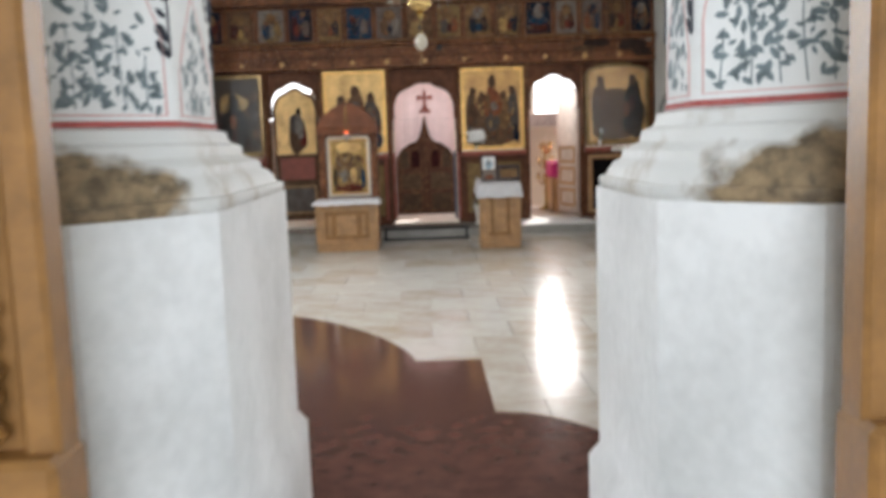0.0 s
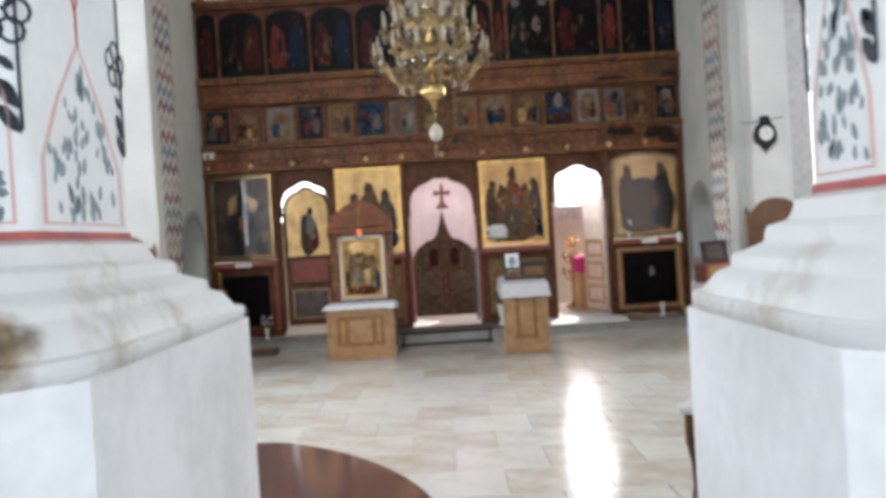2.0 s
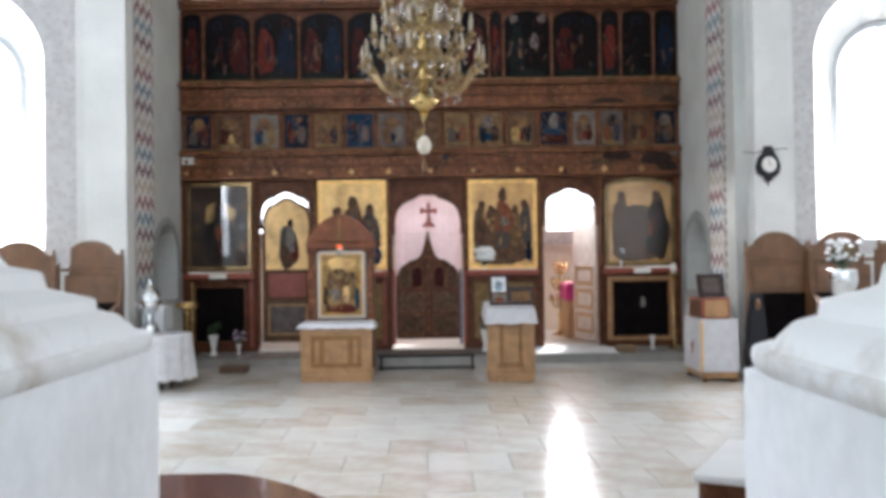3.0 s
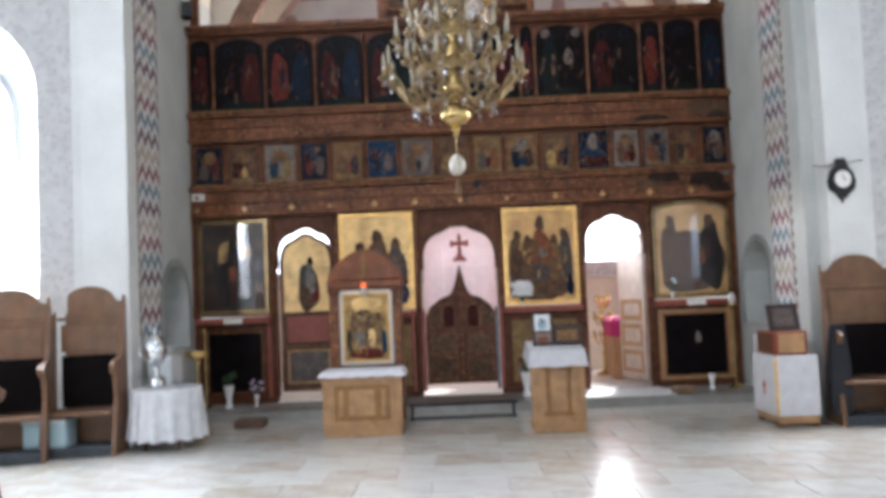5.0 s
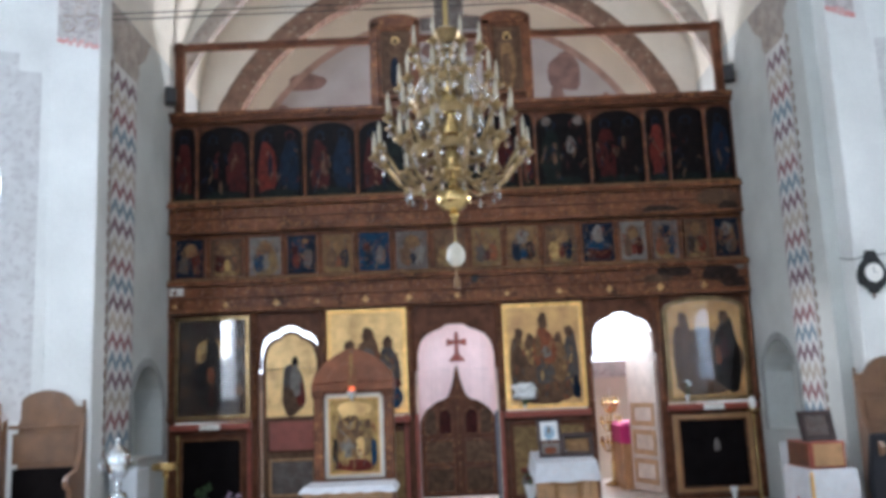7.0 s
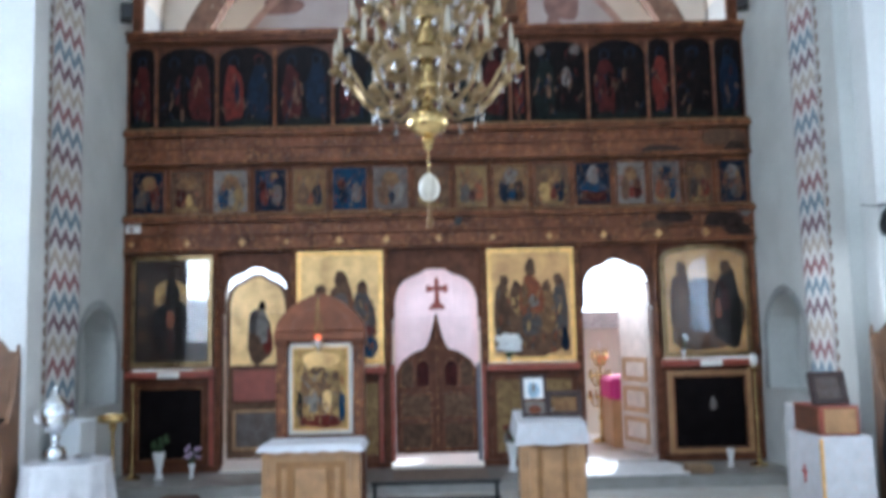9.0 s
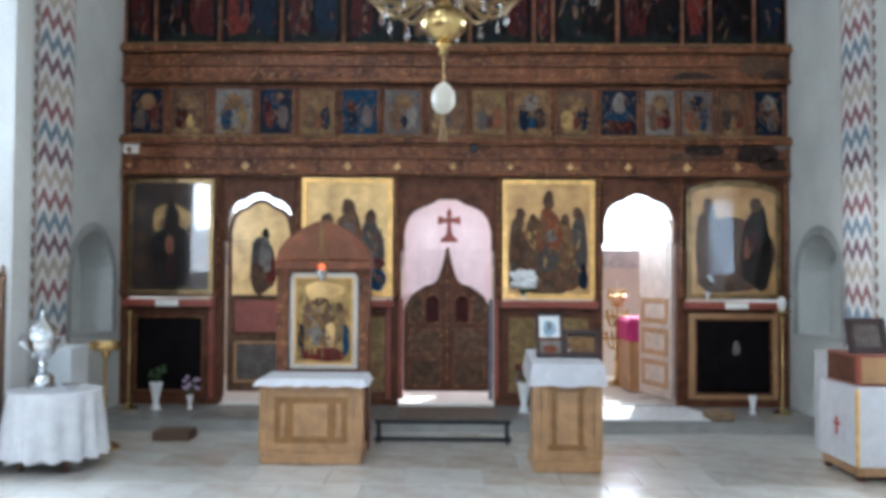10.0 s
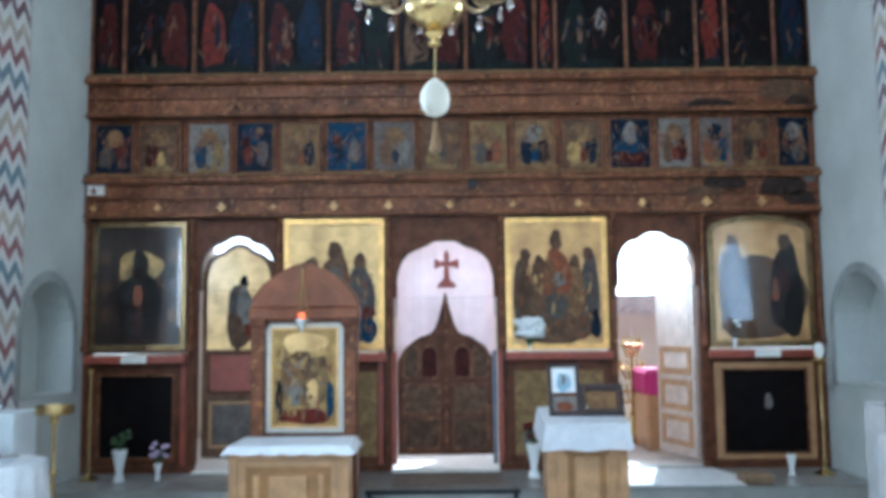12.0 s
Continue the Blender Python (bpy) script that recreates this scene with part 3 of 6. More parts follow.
def scallops(x, y, z0, z1, side):
    bm = None
    z = z0
    while z < z1:
        pts = [(y, z)] + [(y + side * 0.06 * math.sin(math.pi * q / 6), z + 0.13 * q / 6) for q in range(1, 6)] + [(y, z + 0.13)]
        bm = slab(pts, -x - (0.004 if x < 0 else 0.0), -x + (0.0 if x < 0 else 0.004), bm)
        z += 0.14
    solid("scalloped_border", yz(bm), BANDFRESCO, "brown painted scalloped border beside the zigzag band", "painted border", kind="structure")


scallops(LX, 11.90, 0.9, 5.5, -1)
scallops(RX, 11.99, 0.9, 5.5, -1)
zigzag(LX, 11.95, 12.65, 0.9, 5.45, "zigzag_band")
zigzag(RX, 12.06, 12.62, 0.9, 5.45, "zigzag_band")

# painted capitals above the bands
def scallop(x0, x1, z0, z1, n):
    pts = [(x0, z1)]
    for k in range(n):
        for q in range(5):
            f = (k + q / 4) / n
            pts.append((x0 + (x1 - x0) * f, z0 + 0.10 * (1 - f) - 0.07 * math.sin(math.pi * q / 4)))
    return pts + [(x1, z1)]


def capital_field(x0, x1, side):
    """A painted capital on the facing wall: a grey field, scrolls and a row of red drops along its lower edge."""
    y = FY - 0.302
    cap = thing("painted_capital", "grey painted capital with dark scrolls and red drops", "painted ornament", kind="structure")
    part("field", slab(scallop(x0, x1, 5.46, 6.1, 5), y - 0.004, y), ORNAMENT, cap)
    bm = None
    for k in range(3):
        cx, cz = x0 + (x1 - x0) * (0.25 + 0.28 * k), 5.66 + 0.16 * (k % 2)
        pts = [(cx + (0.02 + 0.007 * q) * math.cos(0.6 * q * side), y - 0.005, cz + (0.02 + 0.007 * q) * math.sin(0.6 * q)) for q in range(15)]
        bm = tube(pts, 0.012, 5, bm)
    part("painted_scroll", bm, FADEDBAND, cap, "brown painted scrolls")
    bm = None
    for k in range(11):
        f = (k + 0.5) / 11
        own = lathe([(0.002, -0.004), (0.026, -0.003), (0.026, 0.003), (0.002, 0.004)], 10)
        mesh_x(own, Matrix.Translation((x0 + (x1 - x0) * f, y - 0.002, 5.43 + 0.10 * (1 - f) - 0.05 * abs(math.sin(5 * math.pi * f)))) @ Matrix.Rotation(math.pi / 2, 4, "X"))
        bm = merge(bm, own)
    part("painted_drop", bm, FADEDLINE, cap, "red painted drops")


capital_field(-4.12, LX + 0.09, 1)
capital_field(RX + 0.16, 4.40, -1)
for x, ya, yb in ((LX, 11.9, 12.72), (RX, 12.0, 12.68)):
    w = [(ya + 0.06, 5.5), (yb - 0.06, 5.5), (yb + 0.02, 5.62), (yb, 5.74), (yb + 0.22, 5.9), (yb + 0.42, 6.18), (ya - 0.28, 6.18), (ya - 0.2, 5.9), (ya, 5.74), (ya - 0.02, 5.62)]
    y0, y1 = (-x - 0.006, -x - 0.001) if x < 0 else (-x + 0.001, -x + 0.006)
    solid("painted_capital", yz(slab(w, y0, y1)), FADEDBAND, "grey-brown painted capital above the zigzag band", "painted ornament", kind="structure")

# red granite inlay
def super_curve(cx, cy, a, b, p, t0, t1, n=14):
    out = []
    for k in range(n + 1):
        t = t0 + (t1 - t0) * k / n
        c, s = math.cos(t), math.sin(t)
        out.append((cx + a * math.copysign(abs(c) ** (2 / p), c), cy + b * math.copysign(abs(s) ** (2 / p), s)))
    return out


inlay = super_curve(0.42, 2.4, 0.75, 1.4, 1.6, 0, math.pi / 2)[:-1] + [(0.32, 3.82), (0.32, 5.0), (-0.13, 5.02)]
inlay += super_curve(-1.45, 5.0, 1.32, 1.88, 1.45, 0.05, math.pi / 2) + [(-3.6, 6.88), (-3.6, 0.9), (1.17, 0.9)]
solid("floor_inlay", flat(inlay, -0.01, 0.004), GRANITE, "polished dark red granite inlay in the floor", "floor inlay", kind="structure")


# ---- pillars ----
def octagon(s, xi, xo, y0, y1, c):
    """The plan of a pillar: inner face at xi from y0 to y1, corners cut by c. Runs round from the inner face."""
    pts = [(xi, y1), (xi, y0), (xi + c, y0 - c), (xo - c, y0 - c), (xo, y0), (xo, y1), (xo - c, y1 + c), (xi + c, y1 + c)]
    return [(s * x, y) for x, y in pts]


def tower(levels, bevel=0.0):
    """A body lofted through (plan, height) levels."""
    own = bmesh.new()
    rings = [[own.verts.new((x, y, z)) for x, y in plan] for plan, z in levels]
    for a, b in zip(rings, rings[1:]):
        for k in range(len(a)):
            j = (k + 1) % len(a)
            own.faces.new((a[k], a[j], b[j], b[k]))
    own.faces.new(rings[0][::-1])
    own.faces.new(rings[-1])
    if bevel:
        bmesh.ops.bevel(own, geom=[e for e in own.edges if abs(e.verts[0].co.z - e.verts[1].co.z) > 0.004], offset=bevel, segments=3, affect="EDGES")
    return own


def rounded(plan, r, n=5):
    """The plan with its corners turned into short arcs."""
    out = []
    for k in range(len(plan)):
        a, c, b = Vector(plan[k - 1]), Vector(plan[k]), Vector(plan[(k + 1) % len(plan)])
        p, q = c + (a - c).normalized() * r, c + (b - c).normalized() * r
        for i in range(n):
            t = i / (n - 1)
            out.append(tuple(p * (1 - t) ** 2 + c * 2 * t * (1 - t) + q * t ** 2))
    return out


def blend(a, b, f):
    return [(p[0] + (q[0] - p[0]) * f, p[1] + (q[1] - p[1]) * f) for p, q in zip(a, b)]


def leaf_shape(bm, x, z, size, turn, y):
    pts = [(1.5, 0), (0.5, 0.55), (-0.6, 0.5), (-1.2, 0), (-0.6, -0.5), (0.5, -0.55)]
    c, s = math.cos(turn), math.sin(turn)
    return slab([(x + size * (c * u - s * v), z + size * (s * u + c * v)) for u, v in pts], y - 0.002, y + 0.001, bm)


def flower_ring(bm, x, z, size, off, k, y):
    a = 2 * math.pi * k / 5 + 0.3
    cx, cz = x + off * math.cos(a), z + off * math.sin(a)
    o = [(cx + size * math.cos(t * math.pi / 5), cz + size * math.sin(t * math.pi / 5)) for t in range(10)]
    i = [(cx + size * 0.74 * math.cos(t * math.pi / 5), cz + size * 0.74 * math.sin(t * math.pi / 5)) for t in range(10)]
    return ring_plate(o, i, y - 0.002, y + 0.001, bm)


def pillar(s, base, shaft, wide, label):
    p = thing("pillar", label, "pillar", group="entrance pillars")
    part("base", tower([(blend(base, wide, 1.0), 0.0), (blend(base, wide, 1.0), 0.40), (base, 0.45), (base, 1.33)]), LIMEWASH, p, "white limewashed octagonal base", smooth=True)
    lv = [(0.0, 1.33), (-0.05, 1.34), (-0.06, 1.352), (-0.05, 1.364), (0.06, 1.370), (0.11, 1.388), (0.20, 1.412), (0.32, 1.424), (0.335, 1.428), (0.345, 1.446), (0.36, 1.450), (0.50, 1.462), (0.60, 1.472), (0.62, 1.476), (0.64, 1.50), (0.66, 1.505), (0.80, 1.514), (0.84, 1.53), (0.86, 1.548), (1.0, 1.556)]
    base, wide, low_shaft = rounded(base, 0.13, 7), rounded(wide, 0.13, 7), rounded(shaft, 0.03, 7)
    part("moulding", tower([(blend(base, low_shaft, f), z) for f, z in lv]), rubbed_stone("rubbed_moulding", (s * 0.93, 1.20 if s < 0 else 1.05, 1.37)), p, "worn stone moulding with rubbed brown patches", smooth=True)
    part("shaft", tower([(low_shaft, 1.555), (low_shaft, 4.25)]), PILLARPAINT, p, "white shaft painted with leaves", smooth=True)
    red = blend(low_shaft, base, 0.025)
    part("painted_line", tower([(red, 1.557), (red, 1.572)]), LINERED, p, "thin red painted line")
    rng = random.Random(3 if s > 0 else 8)
    for f in (7, 0, 1, 2):
        a, b = Vector(shaft[f]), Vector(shaft[(f + 1) % 8])
        mid, along = (a + b) / 2, (b - a)
        hw = along.length / 2
        nrm = Vector((along.y, -along.x)).normalized()
        if nrm.dot(mid - Vector((s * 1.05, 1.5))) < 0:
            nrm = -nrm
        u = Vector((-nrm.y, nrm.x))
        m = Matrix(((u.x, -nrm.x, 0, mid.x), (u.y, -nrm.y, 0, mid.y), (0, 0, 1, 0), (0, 0, 0, 1)))
        put = lambda bb: mesh_x(bb, m)
        if f != 0:
            w = min(hw * 0.88, 0.19)
            out = arch(-w, w, 1.585, 1.76, 0.26, 16, 1.6)
            inn = arch(-w + 0.006, w - 0.006, 1.589, 1.76, 0.253, 16, 1.6)
            part("painted_outline", put(ring_plate(out, inn, -0.002, 0.001)), OUTLINE, p, "red painted arch outline")
            bm = None
            for col in range(5):
                x0 = (col - 2) * w * 0.38
                pts = [(x0 + 0.012 * math.sin(7 * q + col), -0.0005, 1.60 + q * 0.07) for q in range(int(6 - abs(col - 2) * 1.2))]
                if len(pts) > 1:
                    bm = tube(pts, 0.0022, 4, bm)
            for k in range(190):
                lx, lz = rng.uniform(-0.88, 0.88) * w, rng.uniform(1.60, 1.99)
                if lz > 1.74 + 0.25 * (1 - abs(lx / w) ** 1.2):
                    continue
                bm = leaf_shape(bm, lx, lz, rng.uniform(0.007, 0.017), rng.uniform(0, 6.28), 0)
            part("painted_leaves", put(bm), LEAFPAINT, p, "grey-green painted leaves")
        else:
            w = hw * 0.82
            o = [(-w, 1.585), (w, 1.585), (w * 0.98, 1.70), (w * 0.55, 1.82), (0.006, 1.93), (-0.006, 1.93), (-w * 0.55, 1.82), (-w * 0.98, 1.70)]
            i = [(px * 0.93, 1.589 + (pz - 1.585) * 0.97) for px, pz in o]
            part("painted_outline", put(ring_plate(o, i, -0.002, 0.001)), OUTLINE, p, "painted cypress outline")
            bm = None
            for k in range(64):
                lz = rng.uniform(1.60, 1.89)
                lx = rng.uniform(-0.8, 0.8) * w * min(1, (1.94 - lz) / 0.22)
                bm = leaf_shape(bm, lx, lz, rng.uniform(0.007, 0.014), rng.uniform(1.2, 2.0), 0)
            part("painted_leaves", put(bm), PALELEAF, p, "grey-green painted leaves")
            bm = tube([(0, -0.0005, 1.93), (0, -0.0005, 2.0)], 0.003, 4)
            bm = ring_plate([(0, 1.99), (0.022, 2.04), (0, 2.10), (-0.022, 2.04)], [(0, 2.0), (0.015, 2.04), (0, 2.09), (-0.015, 2.04)], -0.002, 0.001, bm)
            part("painted_finial", put(bm), REDLINE, p, "red painted diamond")
        bm = tube([(hw * 0.97, -0.0005, 1.74), (hw * 0.97, -0.0005, 2.6)], 0.003, 4)
        for zz in (1.76, 1.80, 2.12, 2.2, 2.4):
            bm = leaf_shape(bm, hw * 0.97 - 0.022, zz, 0.022, -0.9, 0)
            bm = leaf_shape(bm, hw * 0.97 + 0.0 - 0.02, zz + 0.05, 0.014, 2.4, 0)
        for k in range(5):
            bm = flower_ring(bm, hw * 0.97 - 0.025, 1.93, 0.024, 0.03, k, 0)
        part("painted_stem", put(bm), BLACKPAINT, p, "dark painted stem with a flower")
    return p


pillar(-1, octagon(-1, 0.565, 1.55, 1.45, 2.56, 0.275), octagon(-1, 0.68, 1.45, 1.54, 1.99, 0.30), octagon(-1, 0.53, 1.58, 1.43, 2.58, 0.285), "white octagonal pillar with painted leaves and worn mouldings")
pillar(1, octagon(1, 0.545, 1.55, 1.30, 2.06, 0.285), octagon(1, 0.65, 1.45, 1.36, 1.61, 0.30), octagon(1, 0.51, 1.58, 1.28, 2.08, 0.295), "white octagonal pillar with painted leaves and worn mouldings")


# carved wooden door frame that the path starts in
def door_post(s):
    x = 0.775 if s > 0 else -0.71
    p = thing("door_post", "carved honey-coloured wooden door post", "door frame", at=pose(x, 0.78, 0), group="door posts")
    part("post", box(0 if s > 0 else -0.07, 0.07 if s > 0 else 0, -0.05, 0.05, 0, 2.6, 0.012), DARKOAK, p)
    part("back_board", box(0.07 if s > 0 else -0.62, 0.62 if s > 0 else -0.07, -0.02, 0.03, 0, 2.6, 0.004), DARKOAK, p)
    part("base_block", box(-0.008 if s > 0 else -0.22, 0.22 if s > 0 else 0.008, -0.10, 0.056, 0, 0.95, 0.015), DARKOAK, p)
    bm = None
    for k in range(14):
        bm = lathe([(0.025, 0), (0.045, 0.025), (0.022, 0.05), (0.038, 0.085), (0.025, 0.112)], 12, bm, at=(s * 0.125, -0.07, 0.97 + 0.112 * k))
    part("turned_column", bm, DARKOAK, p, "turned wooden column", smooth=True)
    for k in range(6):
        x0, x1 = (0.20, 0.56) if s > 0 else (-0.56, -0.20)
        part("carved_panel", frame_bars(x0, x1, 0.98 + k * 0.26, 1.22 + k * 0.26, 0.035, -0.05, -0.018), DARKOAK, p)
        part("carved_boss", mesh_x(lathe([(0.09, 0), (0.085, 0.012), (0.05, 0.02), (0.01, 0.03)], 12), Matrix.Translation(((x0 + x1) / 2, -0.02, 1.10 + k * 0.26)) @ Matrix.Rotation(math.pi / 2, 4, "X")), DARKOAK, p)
    return p


door_post(1)
door_post(-1)


# ---- icon screen ----
def paint(name, color, second):
    """Old varnished paint, mottled with a second tone."""
    return material(name, color, 0.4, scale=9, vary=0.5, bump=0.06, spec=0.06, fleck=tuple(0.45 * p + 0.55 * q for p, q in zip(color, second)), fleck_scale=13, fleck_at=0.55)


PAINT = {
    "red": paint("painted_red", (0.13, 0.022, 0.016), (0.05, 0.014, 0.012)),
    "darkred": paint("painted_dark_red", (0.06, 0.012, 0.010), (0.010, 0.006, 0.006)),
    "blue": paint("painted_blue", (0.010, 0.045, 0.09), (0.010, 0.018, 0.04)),
    "darkblue": paint("painted_dark_blue", (0.010, 0.018, 0.034), (0.005, 0.006, 0.009)),
    "green": paint("painted_green", (0.012, 0.016, 0.014), (0.006, 0.006, 0.006)),
    "brown": paint("painted_brown", (0.15, 0.085, 0.05), (0.05, 0.026, 0.017)),
    "black": paint("painted_black", (0.006, 0.005, 0.005), (0.014, 0.007, 0.006)),
    "flesh": paint("painted_ochre", (0.24, 0.14, 0.065), (0.08, 0.035, 0.018)),
    "pale": paint("painted_pale_grey", (0.23, 0.205, 0.18), (0.14, 0.11, 0.10)),
    "gold": GOLDGROUND,
    "olive": paint("painted_olive_gold", (0.26, 0.17, 0.075), (0.10, 0.055, 0.03)),
    "grey": paint("painted_grey", (0.16, 0.135, 0.12), (0.09, 0.06, 0.05)),
    "rust": paint("painted_rust", (0.24, 0.075, 0.035), (0.10, 0.045, 0.03)),
    "slate": paint("painted_slate", (0.095, 0.085, 0.08), (0.09, 0.05, 0.035)),
    "ochre": paint("painted_bright_ochre", (0.46, 0.30, 0.11), (0.26, 0.14, 0.06)),
    "soot": paint("bare_dark_wood", (0.032, 0.021, 0.018), (0.07, 0.04, 0.028)),
    "umber": paint("painted_umber", (0.12, 0.068, 0.04), (0.035, 0.02, 0.015)),
}
GLOSSPANEL = material("dark_glazed_painting", (0.035, 0.02, 0.015), 0.4, scale=6, vary=0.6, bump=0.03, spec=0.1)


def blob(cx, cz, w, h, y, n=18, p=2.3, taper=0.25):
    """A plain rounded patch of paint."""
    pts = []
    for k in range(n):
        a = 2 * math.pi * k / n
        c, s = math.cos(a), math.sin(a)
        q = 1 + (0.07 * math.sin(3 * a + 9 * cx + 5 * cz) + 0.05 * math.sin(5 * a + 17 * cz) if taper else 0)
        x = w / 2 * math.copysign(abs(c) ** (2 / p), c) * (1 - taper * (s + 1) / 2)
        pts.append((cx + q * x, cz + q * h / 2 * math.copysign(abs(s) ** (2 / p), s)))
    return slab(pts, y - 0.003, y + 0.002)


def cusped(x0, x1, z0, spring, rise, n=18):
    """The outline of an opening with a three-lobed head."""
    cx, hw = (x0 + x1) / 2, (x1 - x0) / 2
    pts = [(x0, z0), (x1, z0)]
    for k in range(n + 1):
        a = math.pi * k / n
        q = 1 - 0.13 * (1 - abs(math.sin(3 * a))) * math.sin(a)
        pts.append((cx + hw * q * math.cos(a), spring + rise * q * math.sin(a)))
    return pts


def strokes(parent, x0, x1, z0, z1, y, seed, tones, each=9, size=0.05):
    """Short uneven strokes of paint in several tones, which break up the plain shapes."""
    rng = random.Random(seed)
    for t, tone in enumerate(tones):
        bm = None
        for k in range(each):
            l, w = size * rng.uniform(0.5, 1.5), size * rng.uniform(0.10, 0.28)
            cx, cz, a = rng.uniform(x0 + w, x1 - w), rng.uniform(z0 + l / 2, z1 - l / 2), rng.gauss(0, 0.45)
            ca, sa = math.cos(a), math.sin(a)
            ring = [(0, 0.5), (0.5, 0.2), (0.4, -0.25), (0.05, -0.5), (-0.45, -0.2), (-0.5, 0.25)]
            bm = slab([(cx + u * w * ca - v * l * sa, cz + u * w * sa + v * l * ca) for u, v in ring], y - 0.0012 * (t + 1), y + 0.001, bm)
        tagged(part("brushwork", bm, PAINT[tone], parent), kind="stuff")


def icon(parent, x0, x1, z0, z1, ground, shapes, fw=0.05, frame_mat=GILT, y=0.0, depth=0.05, name="icon", label="", head=0.0):
    """A painted panel in its frame; shapes are (x, z, width, height, paint) in parts of the panel."""
    if head:
        pan = part(name, slab(arch(x0, x1, z0, z1 - head, head), y, y + depth), ground, parent, label)
    else:
        pan = part(name, slab(rect(x0, x1, z0, z1), y, y + depth), ground, parent, label)
    w, h = x1 - x0, z1 - z0
    for k, (cx, cz, sw, sh, pt) in enumerate(shapes):
        part("painted_shape", blob(x0 + cx * w, z0 + cz * h, sw * w, sh * h, y - 0.0012 * (k + 1)), PAINT[pt], pan)
    if fw:
        if head:
            o, i = arch(x0 - fw, x1 + fw, z0 - fw, z1 - head, head + fw), arch(x0, x1, z0, z1 - head, head)
            part("icon_frame", ring_plate(o, i, y - 0.03, y + 0.02), frame_mat, pan, "gilt frame")
        else:
            part("icon_frame", frame_bars(x0 - fw, x1 + fw, z0 - fw, z1 + fw, fw, y - 0.03, y + 0.02), frame_mat, pan, "gilt frame")
    return pan


scr = thing("icon_screen", "tall carved and gilded wooden icon screen with painted panels", "iconostasis", at=pose(0, IY, 0))
part("plinth", box(LX, -2.61, 0.0, 0.14, SZ, 0.20), WALNUT, scr)
part("plinth", box(-1.75, -0.55, 0.0, 0.14, SZ, 0.20), WALNUT, scr)
part("plinth", box(0.56, 1.79, 0.0, 0.14, SZ, 0.20), WALNUT, scr)
part("plinth", box(2.67, RX, 0.0, 0.14, SZ, 0.20), WALNUT, scr)
part("royal_door_sill", box(-0.545, 0.555, -0.10, 0.16, SZ, 0.150, 0.006), PAPER, scr, "pale worn door sill")
part("side_door_sill", box(-2.6, -1.76, -0.06, 0.16, SZ, 0.150, 0.006), PAPER, scr, "pale worn door sill")

# posts between the bays, with turned columns before them
for x in (-3.735, -2.63, -1.715, -0.575, 0.60, 1.755, 2.70, 3.895):
    part("post", box(x - 0.045, x + 0.045, 0.0, 0.12, 0.2, 2.76, 0.006), WALNUT, scr)
    bm = None
    prof = [(0.030, 0), (0.042, 0.02), (0.042, 0.06), (0.022, 0.08), (0.030, 0.12), (0.020, 0.2)]
    z = 1.38
    while z < 2.64:
        prof += [(0.026, z - 1.38 + 0.24), (0.017, z - 1.38 + 0.275)]
        z += 0.075
    prof = [q for q in prof if q[1] < 1.33] + [(0.03, 1.34), (0.045, 1.36), (0.045, 1.38)]
    part("turned_column", lathe(prof, 10, at=(x, -0.035, 1.37)), CARVED, scr, "gilded turned column", smooth=True)
for x, mt in ((-2.70, REDWOOD), (-0.66, REDWOOD), (0.515, BLUEWOOD), (0.575, REDWOOD), (-0.52, REDWOOD)):
    part("pilaster_strip", box(x - 0.025, x + 0.025, -0.025, 0.0, 0.2, 1.35, 0.006), mt, scr)

# the four great bays: lower panel, shelf, icon
bays = {"A": (-3.69, -2.68), "B": (-1.67, -0.62), "C": (0.64, 1.71), "D": (2.745, 3.85)}
for key, (x0, x1) in bays.items():
    low = part("lower_panel", slab(rect(x0, x1, 0.2, 1.25), 0.02, 0.12), WALNUT, scr)
    if key in "AD":
        part("dark_field", slab(rect(x0 + 0.12, x1 - 0.13, 0.28, 1.13), 0.006, 0.02), DARKPANEL, low)
        part("moulding", frame_bars(x0 + 0.04, x1 - 0.05, 0.22, 1.20, 0.07, -0.015, 0.02), WALNUT if key == "A" else OAK, low)
        part("moulding", frame_bars(x0 + 0.105, x1 - 0.115, 0.27, 1.14, 0.02, -0.02, 0.005), CARVED, low)
        if key == "D":
            part("painted_shape", blob(3.33, 0.80, 0.09, 0.16, 0.004), PAINT["pale"], low)
    else:
        part("painted_field", slab(rect(x0 + 0.08, x1 - 0.08, 0.28, 1.14), 0.01, 0.02), PAINT["olive"], low)
        part("moulding", frame_bars(x0 + 0.02, x1 - 0.02, 0.22, 1.20, 0.06, -0.015, 0.02), WALNUT, low)
        for k in range(6):
            part("painted_shape", blob(x0 + 0.2 + 0.13 * k, 0.45 + 0.11 * (k % 4), 0.10, 0.14, 0.008), PAINT[("pale", "green", "flesh")[k % 3]], low)
    part("shelf", box(x0 - 0.02, x1 + 0.02, -0.12, 0.04, 1.25, 1.33, 0.012), REDWOOD, scr, "red-brown wooden shelf")
    part("shelf_label", box((x0 + x1) / 2 - 0.13, (x0 + x1) / 2 + 0.13, -0.126, -0.12, 1.255, 1.325), PAPER, scr, "small white label") if key in "AD" else None
